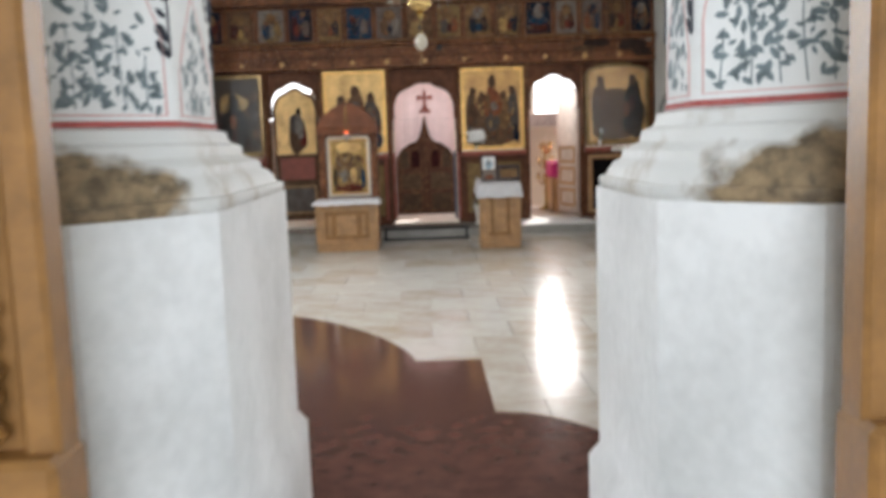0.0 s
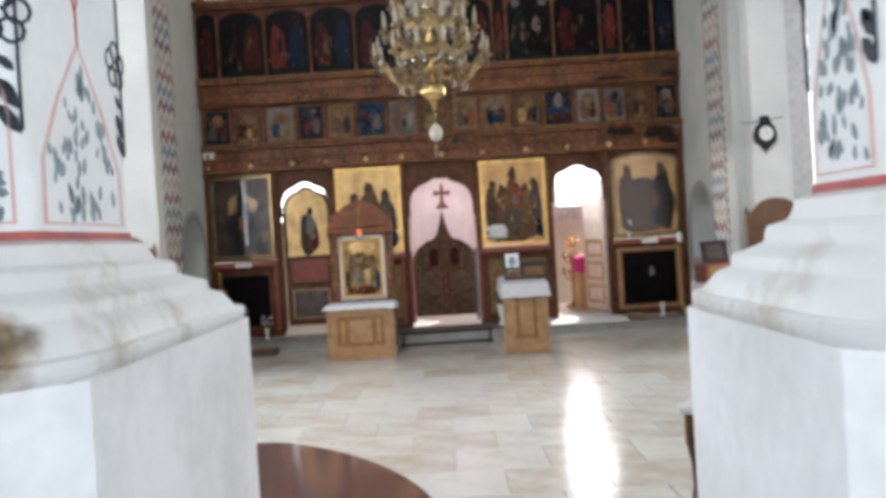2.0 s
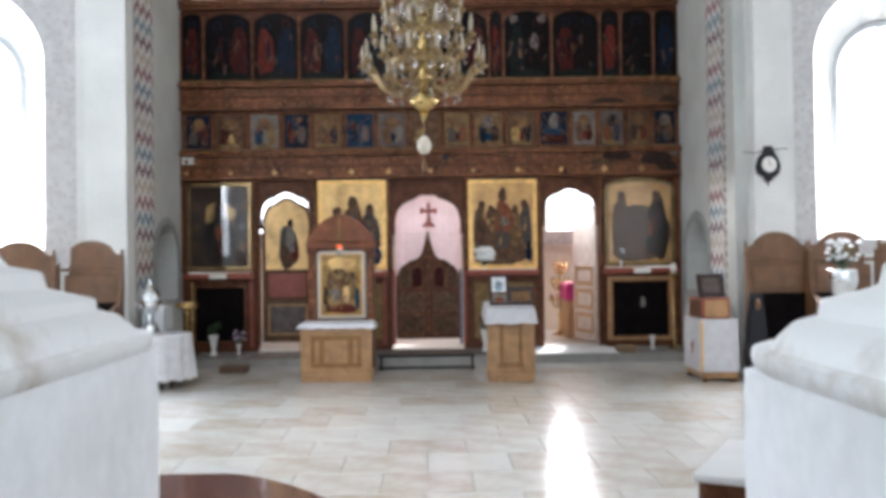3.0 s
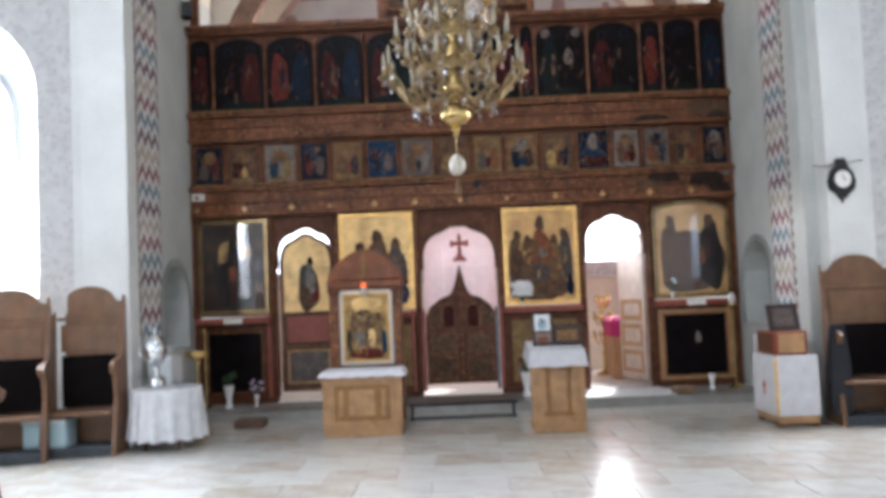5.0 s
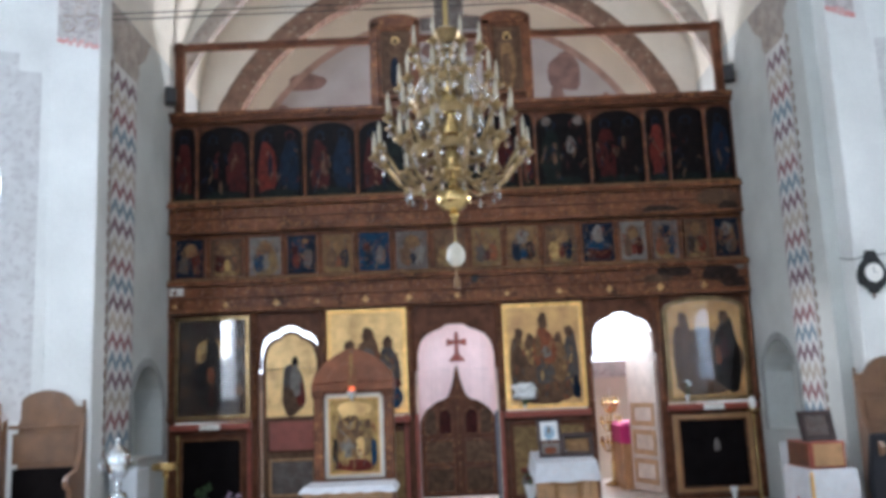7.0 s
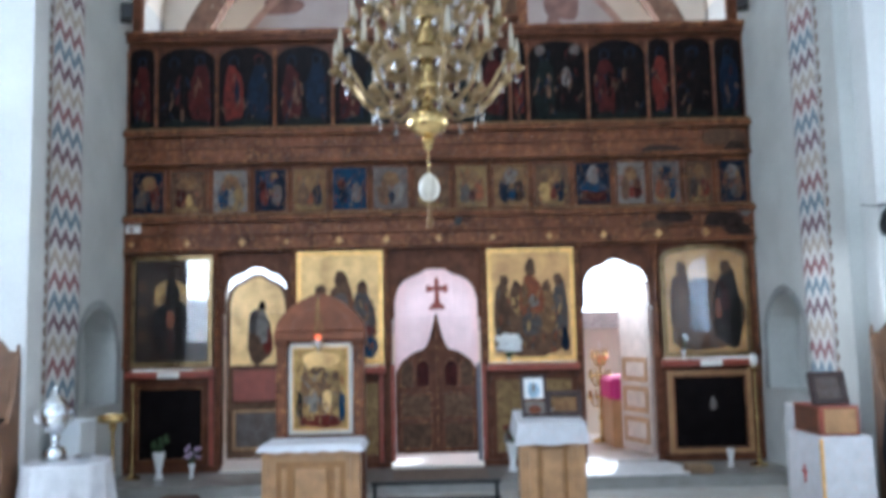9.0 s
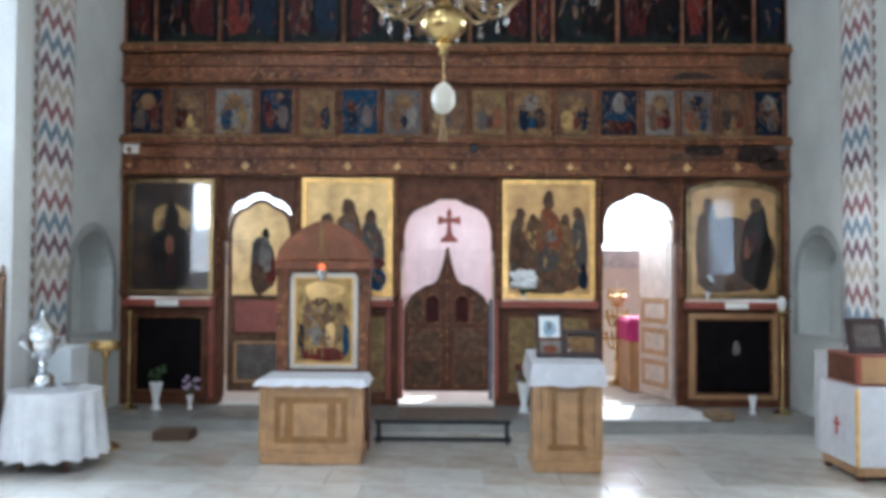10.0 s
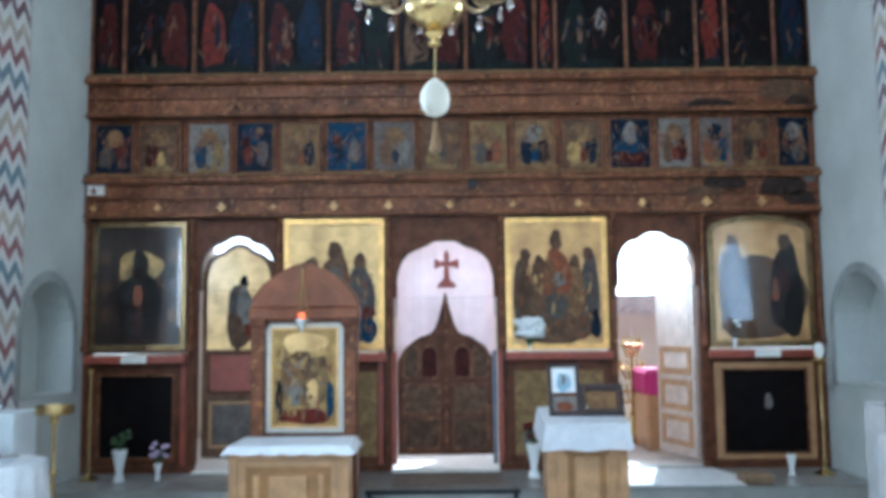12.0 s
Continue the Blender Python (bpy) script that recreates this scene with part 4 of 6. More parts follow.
icon(scr, -3.62, -2.74, 1.44, 2.67, GLOSSPANEL, [(0.5, 0.50, 0.60, 0.62, "umber"), (0.5, 0.67, 0.60, 0.26, "ochre"), (0.5, 0.60, 0.40, 0.16, "olive"), (0.5, 0.34, 0.60, 0.58, "black"), (0.5, 0.68, 0.22, 0.28, "black"), (0.48, 0.42, 0.13, 0.18, "rust"), (0.49, 0.20, 0.10, 0.24, "darkred"), (0.10, 0.25, 0.14, 0.12, "umber"), (0.10, 0.5, 0.14, 0.12, "umber"), (0.10, 0.75, 0.14, 0.12, "umber"), (0.9, 0.25, 0.14, 0.12, "umber"), (0.9, 0.5, 0.14, 0.12, "slate"), (0.9, 0.75, 0.14, 0.12, "umber")], 0.05, OLDBRASS, label="dark glazed icon with plain painted shapes")
icon(scr, -1.61, -0.68, 1.43, 2.68, GOLDGROUND, [(0.5, 0.22, 1.0, 0.46, "grey"), (0.24, 0.36, 0.40, 0.56, "grey"), (0.52, 0.42, 0.40, 0.68, "brown"), (0.80, 0.38, 0.34, 0.58, "slate"), (0.25, 0.66, 0.17, 0.13, "umber"), (0.51, 0.78, 0.19, 0.15, "umber"), (0.79, 0.69, 0.16, 0.13, "umber"), (0.52, 0.50, 0.2, 0.3, "grey"), (0.88, 0.12, 0.22, 0.22, "blue"), (0.88, 0.26, 0.2, 0.10, "red")], 0.06, GILT, label="gold-ground icon with plain painted shapes")
strokes(scr, -1.58, -0.71, 1.46, 2.24, -0.014, 21, ("umber", "grey", "flesh", "rust", "slate", "ochre"), 12, 0.11)
icon(scr, 0.70, 1.65, 1.41, 2.67, OLDGOLD, [(0.5, 0.22, 0.98, 0.44, "brown"), (0.13, 0.44, 0.24, 0.60, "umber"), (0.87, 0.44, 0.24, 0.60, "slate"), (0.32, 0.46, 0.24, 0.50, "brown"), (0.70, 0.46, 0.24, 0.50, "flesh"), (0.5, 0.58, 0.36, 0.40, "rust"), (0.42, 0.60, 0.10, 0.24, "flesh"), (0.53, 0.53, 0.15, 0.12, "pale"), (0.5, 0.31, 0.30, 0.22, "slate"), (0.5, 0.86, 0.15, 0.17, "umber"), (0.16, 0.73, 0.13, 0.12, "umber"), (0.85, 0.74, 0.13, 0.12, "umber"), (0.31, 0.68, 0.11, 0.11, "umber"), (0.70, 0.68, 0.11, 0.11, "umber"), (0.5, 0.09, 0.9, 0.12, "brown"), (0.08, 0.16, 0.12, 0.24, "slate"), (0.92, 0.16, 0.12, 0.24, "darkblue")], 0.055, GILT, label="gold-ground icon with plain painted shapes")
icon(scr, 2.81, 3.78, 1.42, 2.67, OLDGOLD, [(0.5, 0.36, 1.08, 0.70, "umber"), (0.20, 0.44, 0.32, 0.74, "umber"), (0.78, 0.42, 0.40, 0.78, "black"), (0.21, 0.82, 0.15, 0.13, "umber"), (0.77, 0.82, 0.16, 0.14, "umber"), (0.22, 0.52, 0.12, 0.24, "brown"), (0.75, 0.5, 0.12, 0.2, "darkred"), (0.66, 0.42, 0.08, 0.2, "rust")], 0.055, OLDBRASS, label="dark gold-ground glazed icon with plain painted shapes", head=0.12)

strokes(scr, 0.73, 1.62, 1.43, 2.28, -0.021, 22, ("umber", "flesh", "rust", "slate", "brown", "ochre"), 14, 0.11)
for x0, x1, turn in ((-3.62, -2.74, 1.0), (2.81, 3.78, -1.4)):
    w = (x1 - x0) / 2
    part("icon_glass", mesh_x(slab(rect(-w, w, 1.44, 2.66), -0.002, 0.002), pose((x0 + x1) / 2, -0.034, 0, 0, 0, turn)), GLASS, scr, "clear glass before the icon").visible_shadow = False

part("icon_backing", slab(rect(2.745, 3.85, 1.36, 2.76), 0.055, 0.12), WALNUT, scr)
part("icon_backing", slab(rect(-3.69, -2.68, 1.36, 2.76), 0.055, 0.12), WALNUT, scr)
part("icon_backing", slab(rect(-1.67, -0.62, 1.36, 2.76), 0.055, 0.12), WALNUT, scr)
part("icon_backing", slab(rect(0.64, 1.71, 1.36, 2.76), 0.055, 0.12), WALNUT, scr)

# side doors and royal doors
for x0, x1 in ((-2.585, -1.76), (1.80, 2.655)):
    part("door_arch", ring_plate(arch(x0, x1, 2.0, 2.755, 0.004, 12, 8.0), cusped(x0 + 0.03, x1 - 0.03, 2.0, 2.24, 0.33, 12), 0.02, 0.12), WALNUT, scr, "carved wooden door head")
ld = part("side_door", slab(cusped(-2.56, -1.79, 0.255, 2.13, 0.38), 0.16, 0.20), PAINT["brown"], scr, "closed painted side door")
part("painted_field", slab(cusped(-2.51, -1.84, 1.38, 2.11, 0.35), 0.15, 0.16), PAINT["gold"], ld)
part("painted_shape", blob(-2.15, 1.72, 0.34, 0.66, 0.148), PAINT["umber"], ld)
part("painted_shape", blob(-2.20, 1.90, 0.20, 0.30, 0.147), PAINT["slate"], ld)
part("painted_shape", blob(-2.12, 1.88, 0.17, 0.34, 0.145), PAINT["pale"], ld)
part("painted_shape", blob(-2.05, 1.66, 0.12, 0.30, 0.1445), PAINT["red"], ld)
part("painted_shape", blob(-2.12, 2.10, 0.10, 0.12, 0.146), PAINT["black"], ld)
part("painted_shape", blob(-2.10, 1.80, 0.10, 0.34, 0.144), PAINT["pale"], ld)
part("painted_field", slab(rect(-2.49, -1.86, 0.95, 1.32), 0.15, 0.16), REDWOOD, ld)
part("painted_field", slab(rect(-2.44, -1.91, 0.40, 0.80), 0.15, 0.16), PAINT["grey"], ld)
part("moulding", frame_bars(-2.50, -1.85, 0.92, 1.36, 0.03, 0.14, 0.16), WALNUT, ld)
part("moulding", frame_bars(-2.48, -1.87, 0.36, 0.84, 0.03, 0.14, 0.16), OAK, ld)
rd = part("side_door", mesh_x(slab(arch(0, 0.78, 0.20, 2.14, 0.25), 0, 0.04), pose(2.66, 0.14, 0, 0, 0, 106)), DOORPAINT, scr, "open painted side door")
mo = pose(2.66, 0.14, 0, 0, 0, 106)
part("painted_field", mesh_x(slab(arch(0.08, 0.70, 1.45, 2.1, 0.22), 0.04, 0.046), mo), DOORPAINT, rd)
for z0, z1 in ((0.30, 0.62), (0.68, 1.0), (1.06, 1.36)):
    part("carved_panel", mesh_x(frame_bars(0.08, 0.70, z0, z1, 0.06, 0.04, 0.055), mo), OAK, rd)
part("lintel_panel", slab(rect(-0.53, 0.555, 2.50, 2.76), 0.03, 0.10), PAINT["brown"], scr)
part("door_arch", ring_plate(arch(-0.535, 0.56, 1.9, 2.758, 0.003, 14, 8.0), cusped(-0.49, 0.52, 1.9, 2.10, 0.42, 14), 0.01, 0.09), WALNUT, scr, "carved wooden door head")


def curtain():
    own = bmesh.new()
    nx, nz = 60, 6
    grid = [[own.verts.new((-0.50 + 1.03 * i / nx, 0.20 + 0.007 * math.sin(i * 0.55) + 0.003 * math.sin(i * 1.3), 0.3 + 2.32 * j / nz)) for i in range(nx + 1)] for j in range(nz + 1)]
    for j in range(nz):
        for i in range(nx):
            own.faces.new((grid[j][i], grid[j][i + 1], grid[j + 1][i + 1], grid[j + 1][i]))
    return own


cur = part("curtain", curtain(), CURTAIN, scr, "pale pink curtain with a dark red cross", smooth=True)
bm = slab([(0.008, 2.24), (0.0, 2.16), (0.06, 2.16), (0.052, 2.24), (0.10, 2.235), (0.155, 2.21), (0.165, 2.265), (0.155, 2.32), (0.10, 2.295), (0.055, 2.29), (0.06, 2.36), (0.03, 2.42), (0.0, 2.36), (0.005, 2.29), (-0.04, 2.295), (-0.095, 2.32), (-0.105, 2.265), (-0.095, 2.21), (-0.04, 2.235)], 0.165, 0.172)
slab([(-0.075, 2.01), (0.135, 2.01), (0.12, 2.05), (0.07, 2.09), (0.05, 2.165), (0.01, 2.165), (-0.01, 2.09), (-0.06, 2.05)], 0.1645, 0.1715, bm)
part("embroidered_cross", bm, FADEDCROSS, cur)
for s in (-1, 1):
    c = 0.012
    xo, xi = c + s * 0.50, c + s * 0.006
    pts = [(xi, 0.285), (xo, 0.285), (xo, 1.24)]
    for k in range(29):
        f = k / 28
        pts.append((xo + (xi - xo) * f, 1.24 + 0.27 * math.sin(math.pi / 2 * min(1.0, f / 0.62)) + 0.03 * math.sin(math.pi * min(1.0, f / 0.31)) + 0.46 * (max(0.0, f - 0.62) / 0.38) ** 2.2))
    if s < 0:
        pts = pts[::-1]
    leaf = part("royal_door", slab(pts, 0.04, 0.085, bevel=0.006), WALNUT, scr, "carved walnut half-door with painted panels")
    a, b = min(xo, xi), max(xo, xi)
    for z0, z1, p in ((0.36, 0.64, "umber"), (0.72, 0.98, "brown")):
        part("painted_field", slab(rect(a + 0.08, b - 0.08, z0, z1), 0.03, 0.04), PAINT[p], leaf)
        part("moulding", frame_bars(a + 0.05, b - 0.05, z0 - 0.03, z1 + 0.03, 0.03, 0.022, 0.042), CARVED, leaf)
    for dx, w, pt in ((0.14, 0.14, "umber"), (0.33, 0.15, "darkred")):
        xx = c + s * (0.5 - dx)
        part("painted_field", slab(arch(xx - w / 2, xx + w / 2, 1.08, 1.30, 0.09), 0.03, 0.04), PAINT[pt], leaf)
        part("moulding", ring_plate(arch(xx - w / 2 - 0.02, xx + w / 2 + 0.02, 1.06, 1.30, 0.11), arch(xx - w / 2, xx + w / 2, 1.08, 1.30, 0.09), 0.024, 0.042), CARVED, leaf)
part("closing_strip", box(0.0, 0.028, 0.02, 0.09, 0.285, 1.95, 0.008), CARVED, scr, "gilded carved closing strip")

# tiers above: cornices, festal row, row of great figures, top beam
def cornice(z0, z1, proud, name, rows):
    c = part(name, box(LX, RX, -proud * 0.4, 0.12, z0, z1, 0.01), CARVED, scr, "carved brown and gilt cornice")
    part("moulding", box(LX, RX, -proud, 0.02, z1 - 0.07, z1, 0.015), CARVED, c)
    part("moulding", box(LX, RX, -proud * 0.7, 0.02, z0, z0 + 0.05, 0.012), CARVED, c)
    part("ledge", box(LX + 0.02, RX - 0.02, -proud - 0.012, -0.01, z1, z1 + 0.022, 0.006), PAINT["flesh"], c, "worn ochre ledge with dust")
    part("fillet", tube([(LX + 0.02, -proud * 0.4 - 0.012, z0 + 0.2), (RX - 0.02, -proud * 0.4 - 0.012, z0 + 0.2)], 0.014, 8), WALNUT, c, "dark rounded fillet")
    rng = random.Random(int(z0 * 100))
    for r, (zc, size, step) in enumerate(rows):
        bm = None
        x = LX + 0.1
        while x < RX - 0.08:
            s = size * rng.uniform(0.65, 1.25)
            bm = slab([(x + s * u, zc + s * v) for u, v in ((0, 1.2), (0.5, 0.3), (1.1, 0), (0.5, -0.4), (0, -1), (-0.5, -0.4), (-1.1, 0), (-0.5, 0.3))], -proud * 0.4 - 0.028, -proud * 0.4 + 0.01, bm)
            x += step * rng.uniform(0.8, 1.2)
        part("carved_foliage", bm, OLDGOLD if r == 1 else CARVED, c, "gilded carved foliage")
    return c


cornice(2.76, 3.19, 0.14, "lower_cornice", [(3.05, 0.042, 0.17), (2.865, 0.046, 0.60), (2.93, 0.03, 0.15)])
cornice(3.83, 4.25, 0.16, "middle_cornice", [(4.12, 0.036, 0.15), (4.205, 0.03, 0.53), (3.95, 0.05, 0.19)])
part("festal_backing", slab(rect(LX, RX, 3.19, 3.83), 0.02, 0.12), CARVED, scr)
xs = [-3.72, -3.25, -2.73, -2.22, -1.75, -1.26, -0.765, -0.255, 0.25, 0.72, 1.23, 1.735, 2.24, 2.67, 3.10, 3.50, 3.92]
tone = ["darkblue", "umber", "pale", "darkblue", "flesh", "blue", "grey", "brown", "olive", "flesh", "brown", "darkblue", "pale", "grey", "umber", "darkblue"]
acc = ["slate", "darkred", "blue", "red", "brown", "red", "brown", "olive", "slate", "darkblue", "ochre", "pale", "brown", "rust", "soot", "darkblue"]
rng = random.Random(5)
for k in range(16):
    a, b = xs[k] + 0.045, xs[k + 1] - 0.045
    sh = [(0.5, 0.2, 0.9, 0.4, "olive" if k % 3 else tone[k]), (0.3, 0.35, 0.4, 0.5, acc[k]), (0.72, 0.38, 0.36, 0.55, acc[(k + 5) % 16]), (0.5, 0.72, 0.5, 0.36, tone[(k + 3) % 16] if k % 2 else "flesh"), (0.3, 0.62, 0.16, 0.16, "brown"), (0.7, 0.66, 0.16, 0.16, "flesh"), (0.52, 0.28, 0.22, 0.28, acc[(k + 9) % 16])]
    if k in (3, 5):
        sh = [(0.4, 0.78, 0.6, 0.4, "blue"), (0.3, 0.35, 0.3, 0.4, "red" if k == 3 else "darkblue"), (0.7, 0.4, 0.35, 0.5, "grey"), (0.25, 0.62, 0.3, 0.22, "darkred"), (0.6, 0.85, 0.25, 0.14, "flesh" if k == 3 else "blue")]
    if k == 11:
        sh = [(0.5, 0.25, 0.9, 0.4, "darkred"), (0.5, 0.45, 0.9, 0.3, "blue"), (0.5, 0.72, 0.38, 0.46, "pale")]
    icon(scr, a, b, 3.25, 3.77, PAINT[tone[k]], sh, 0.016, CARVED, name="festal_icon", label="small painted icon with plain shapes")
    strokes(scr, a + 0.01, b - 0.01, 3.26, 3.74, -0.012, 90 + k, (acc[k], "umber", "flesh", "slate", "rust", "brown"), 8, 0.07)
    part("small_column", lathe([(0.014, 0), (0.022, 0.03), (0.013, 0.06), (0.018, 0.3), (0.013, 0.5), (0.024, 0.54), (0.014, 0.58)], 8, at=(xs[k], -0.01, 3.21)), CARVED, scr, "gilded small column", smooth=True)
part("figure_row_backing", slab(rect(LX, RX, 4.25, 5.385), 0.02, 0.12), WALNUT, scr)
xs = [-3.75, -3.40, -2.65, -1.93, -1.21, -0.48, 0.26, 1.00, 1.22, 1.97, 2.72, 3.04, 3.55, 3.93]
robes = [("darkred", "black"), ("black", "darkred"), ("red", "darkblue"), ("darkred", "darkblue"), ("darkred", "green"), ("umber", "darkred"), ("green", "darkred"), ("red", "red"), ("green", "black"), ("darkred", "black"), ("red", "green"), ("black", "darkblue"), ("darkblue", "black")]
for k in range(13):
    a, b = xs[k] + 0.024, xs[k + 1] - 0.024
    wide = b - a > 0.5
    sh = []
    if wide:
        sh = [(0.27, 0.40, 0.42, 0.74, robes[k][0]), (0.74, 0.42, 0.44, 0.78, robes[k][1]), (0.28, 0.82, 0.22, 0.13, "darkblue"), (0.28, 0.81, 0.14, 0.10, "black"), (0.74, 0.84, 0.22, 0.13, "darkblue" if k % 2 else "darkred"), (0.74, 0.83, 0.14, 0.10, "black"), (0.5, 0.07, 0.9, 0.12, "green"), (0.34, 0.45, 0.10, 0.3, "brown" if k in (3, 8) else robes[k][1])]
        if k == 8:
            sh += [(0.66, 0.55, 0.18, 0.22, "pale"), (0.2, 0.88, 0.2, 0.12, "grey"), (0.82, 0.88, 0.2, 0.12, "grey")]
    else:
        sh = [(0.5, 0.42, 0.8, 0.78, robes[k][0]), (0.5, 0.83, 0.4, 0.12, "darkblue"), (0.5, 0.82, 0.26, 0.09, "black"), (0.5, 0.07, 0.9, 0.12, "green")]
    icon(scr, a, b, 4.29, 5.34, PAINT["black"], sh, 0.0, name="figure_icon", label="dark arched icon with plain painted robes", head=0.2 if wide else 0.1)
    strokes(scr, a + 0.02, b - 0.02, 4.33, 5.0, -0.014, 60 + k, ("darkred", "brown", "black", "darkblue"), 7 if wide else 4, 0.13)
    prof = [(0.02, 0), (0.03, 0.03), (0.014, 0.07)]
    prof += [(0.02 if j % 2 else 0.013, 0.1 + 0.05 * j) for j in range(17)] + [(0.03, 0.98), (0.02, 1.03)]
    part("small_column", lathe(prof, 8, at=(xs[k], -0.01, 4.27)), CARVED, scr, "gilded twisted column", smooth=True)
part("top_beam", box(LX, RX, -0.08, 0.14, 5.385, 5.52, 0.015), WALNUT, scr, "dark wooden top beam")
part("top_beam_moulding", box(LX, RX, -0.12, -0.07, 5.455, 5.524, 0.012), CARVED, scr)
part("upper_beam", box(LX, RX, 0.02, 0.10, 6.47, 6.57, 0.01), WALNUT, scr, "thin dark wooden upper beam")
for x in (LX + 0.10, RX - 0.10):
    part("end_post", box(x - 0.06, x + 0.06, 0.0, 0.12, 5.5, 6.58, 0.01), WALNUT, scr)
for x0, x1 in ((-1.0, -0.30), (0.56, 1.25)):
    ic = icon(scr, x0 + 0.16, x1 - 0.14, 5.68, 6.62, PAINT["umber"], [(0.5, 0.4, 0.6, 0.75, "brown" if x0 < 0 else "flesh"), (0.45, 0.35, 0.36, 0.5, "darkblue" if x0 < 0 else "brown"), (0.5, 0.85, 0.3, 0.12, "gold"), (0.5, 0.84, 0.2, 0.09, "black")], 0.03, CARVED, name="crowning_icon", label="tall crowning icon panel")
    part("backing", box(x0 + 0.01, x1 - 0.01, 0.055, 0.09, 5.50, 6.74), WALNUT, ic)
    part("shutter", box(x0, x0 + 0.12, -0.04, 0.08, 5.50, 6.74, 0.012), CARVED, ic)
    part("shutter", box(x1 - 0.11, x1, -0.04, 0.08, 5.50, 6.74, 0.012), CARVED, ic)
    part("head", slab(arch(x0, x1, 6.66, 6.74, 0.12), -0.04, 0.08), CARVED, ic)
crs = part("crowning_cross", box(-0.08, 0.33, -0.02, 0.05, 5.50, 7.3, 0.015), PAINT["grey"], scr, "grey-blue painted crowning cross")
part("cross_arm", box(-0.28, 0.56, -0.015, 0.045, 6.62, 6.8, 0.015), PAINT["grey"], crs)
part("painted_shape", blob(0.14, 6.3, 0.16, 0.8, -0.022), PAINT["pale"], crs)
for x in (LX + 0.05, RX - 0.08):
    sp = solid("loudspeaker", box(-0.07, 0.07, -0.09, 0.09, -0.11, 0.11, 0.012), IRON, "small black loudspeaker on the chancel wall", "loudspeaker", at=pose(x + (0.07 if x < 0 else -0.04), 13.6, 5.65, 0, 0, 20 if x < 0 else -20), group="loudspeakers")


for x, z, w, h, y, pt in ((2.95, 3.08, 0.50, 0.17, -0.09, "soot"), (3.55, 3.04, 0.52, 0.25, -0.09, "soot"), (3.72, 2.90, 0.36, 0.15, -0.09, "soot"), (3.82, 3.12, 0.16, 0.12, -0.094, "pale"), (2.72, 2.98, 0.45, 0.10, -0.088, "umber"), (2.82, 3.90, 0.56, 0.12, -0.10, "soot"), (3.60, 4.05, 0.62, 0.22, -0.094, "umber"), (3.74, 3.92, 0.30, 0.14, -0.098, "soot")):
    part("bare_patch", blob(x, z, w, h, y), PAINT[pt], scr, "dark patch of lost gilding")
for x, z, w, h in ((-2.35, 7.05, 0.75, 0.32), (-2.8, 6.45, 0.35, 0.45), (2.15, 7.05, 0.65, 0.7), (2.0, 6.5, 0.3, 0.6), (2.85, 6.4, 0.2, 0.5), (0.2, 7.6, 1.2, 0.5)):
    solid("fresco_remnant", blob(x, z, w, h, 16.964), FRESCOBROWN, "brown remnant of old wall painting", "fresco", kind="structure")
solid("cable_box", box(-0.045, 0.045, -0.03, 0.03, -0.06, 0.06, 0.006), IRON, "small black cable box on the carved cornice", "cable box", at=pose(0.31, 13.92, 3.09))
solid("paper_note", box(-0.09, 0.09, -0.004, 0.004, -0.07, 0.07), PAPER, "pale paper note on the cornice end", "note", at=pose(-3.64, 13.935, 3.08))

# ---- lecterns and icon stand ----
def lectern(x0, x1, y, h, depth, name, label, slant):
    w = x1 - x0
    l = thing(name, label, "lectern", at=pose((x0 + x1) / 2, y + depth / 2, 0))
    hw, hd = w / 2 - 0.03, depth / 2 - 0.02
    part("body", box(-hw, hw, -hd, hd, 0.09, h - 0.06, 0.008), OAK, l, "light oak box with panelled sides")
    part("foot_moulding", box(-hw - 0.025, hw + 0.025, -hd - 0.02, hd + 0.02, 0.0, 0.10, 0.012), OAK, l)
    for s in (-1, 1):
        part("corner_post", box(s * hw - 0.035, s * hw + 0.035, -hd - 0.012, -hd + 0.02, 0.10, h - 0.07, 0.006), OAK, l)
    # the recess's shade is put into the colour, as a darker oak
    part("recess", box(-hw + 0.06, hw - 0.06, -hd - 0.003, -hd + 0.01, 0.14, h - 0.11), DARKOAK, l, "recessed field, its shade painted as darker oak")
    part("panel_frame", frame_bars(-hw + 0.05, hw - 0.05, 0.13, h - 0.10, 0.045, -hd - 0.018, -hd + 0.005), OAK, l)
    part("raised_panel", box(-hw * 0.36, hw * 0.36, -hd - 0.026, -hd + 0.002, 0.23, h - 0.20, 0.014), OAK, l)
    for s in (-1, 1):
        part("carved_strip", box(s * hw * 0.58 - hw * 0.06, s * hw * 0.58 + hw * 0.06, -hd - 0.02, -hd + 0.002, 0.23, h - 0.20, 0.01), OAK, l)
    part("side_panel", box(hw, hw + 0.012, -hd + 0.08, hd - 0.08, 0.2, h - 0.16, 0.005), OAK, l)
    part("side_panel", box(-hw - 0.012, -hw, -hd + 0.08, hd - 0.08, 0.2, h - 0.16, 0.005), OAK, l)
    top = box(-w / 2, w / 2, -depth / 2 - 0.02, depth / 2 + 0.02, h - 0.06, h, 0.012)
    for v in top.verts:
        v.co.z += slant * (v.co.y + depth / 2) if v.co.z > h - 0.03 else 0
    part("top", top, OAK, l)
    return l


lectern(-1.58, -0.70, 11.43, 0.72, 0.55, "lectern", "light oak box lectern under a white cloth", 0.0)
lectern(0.73, 1.30, 11.18, 0.88, 0.55, "lectern", "narrow light oak lectern under a white brocade cloth", 0.12)


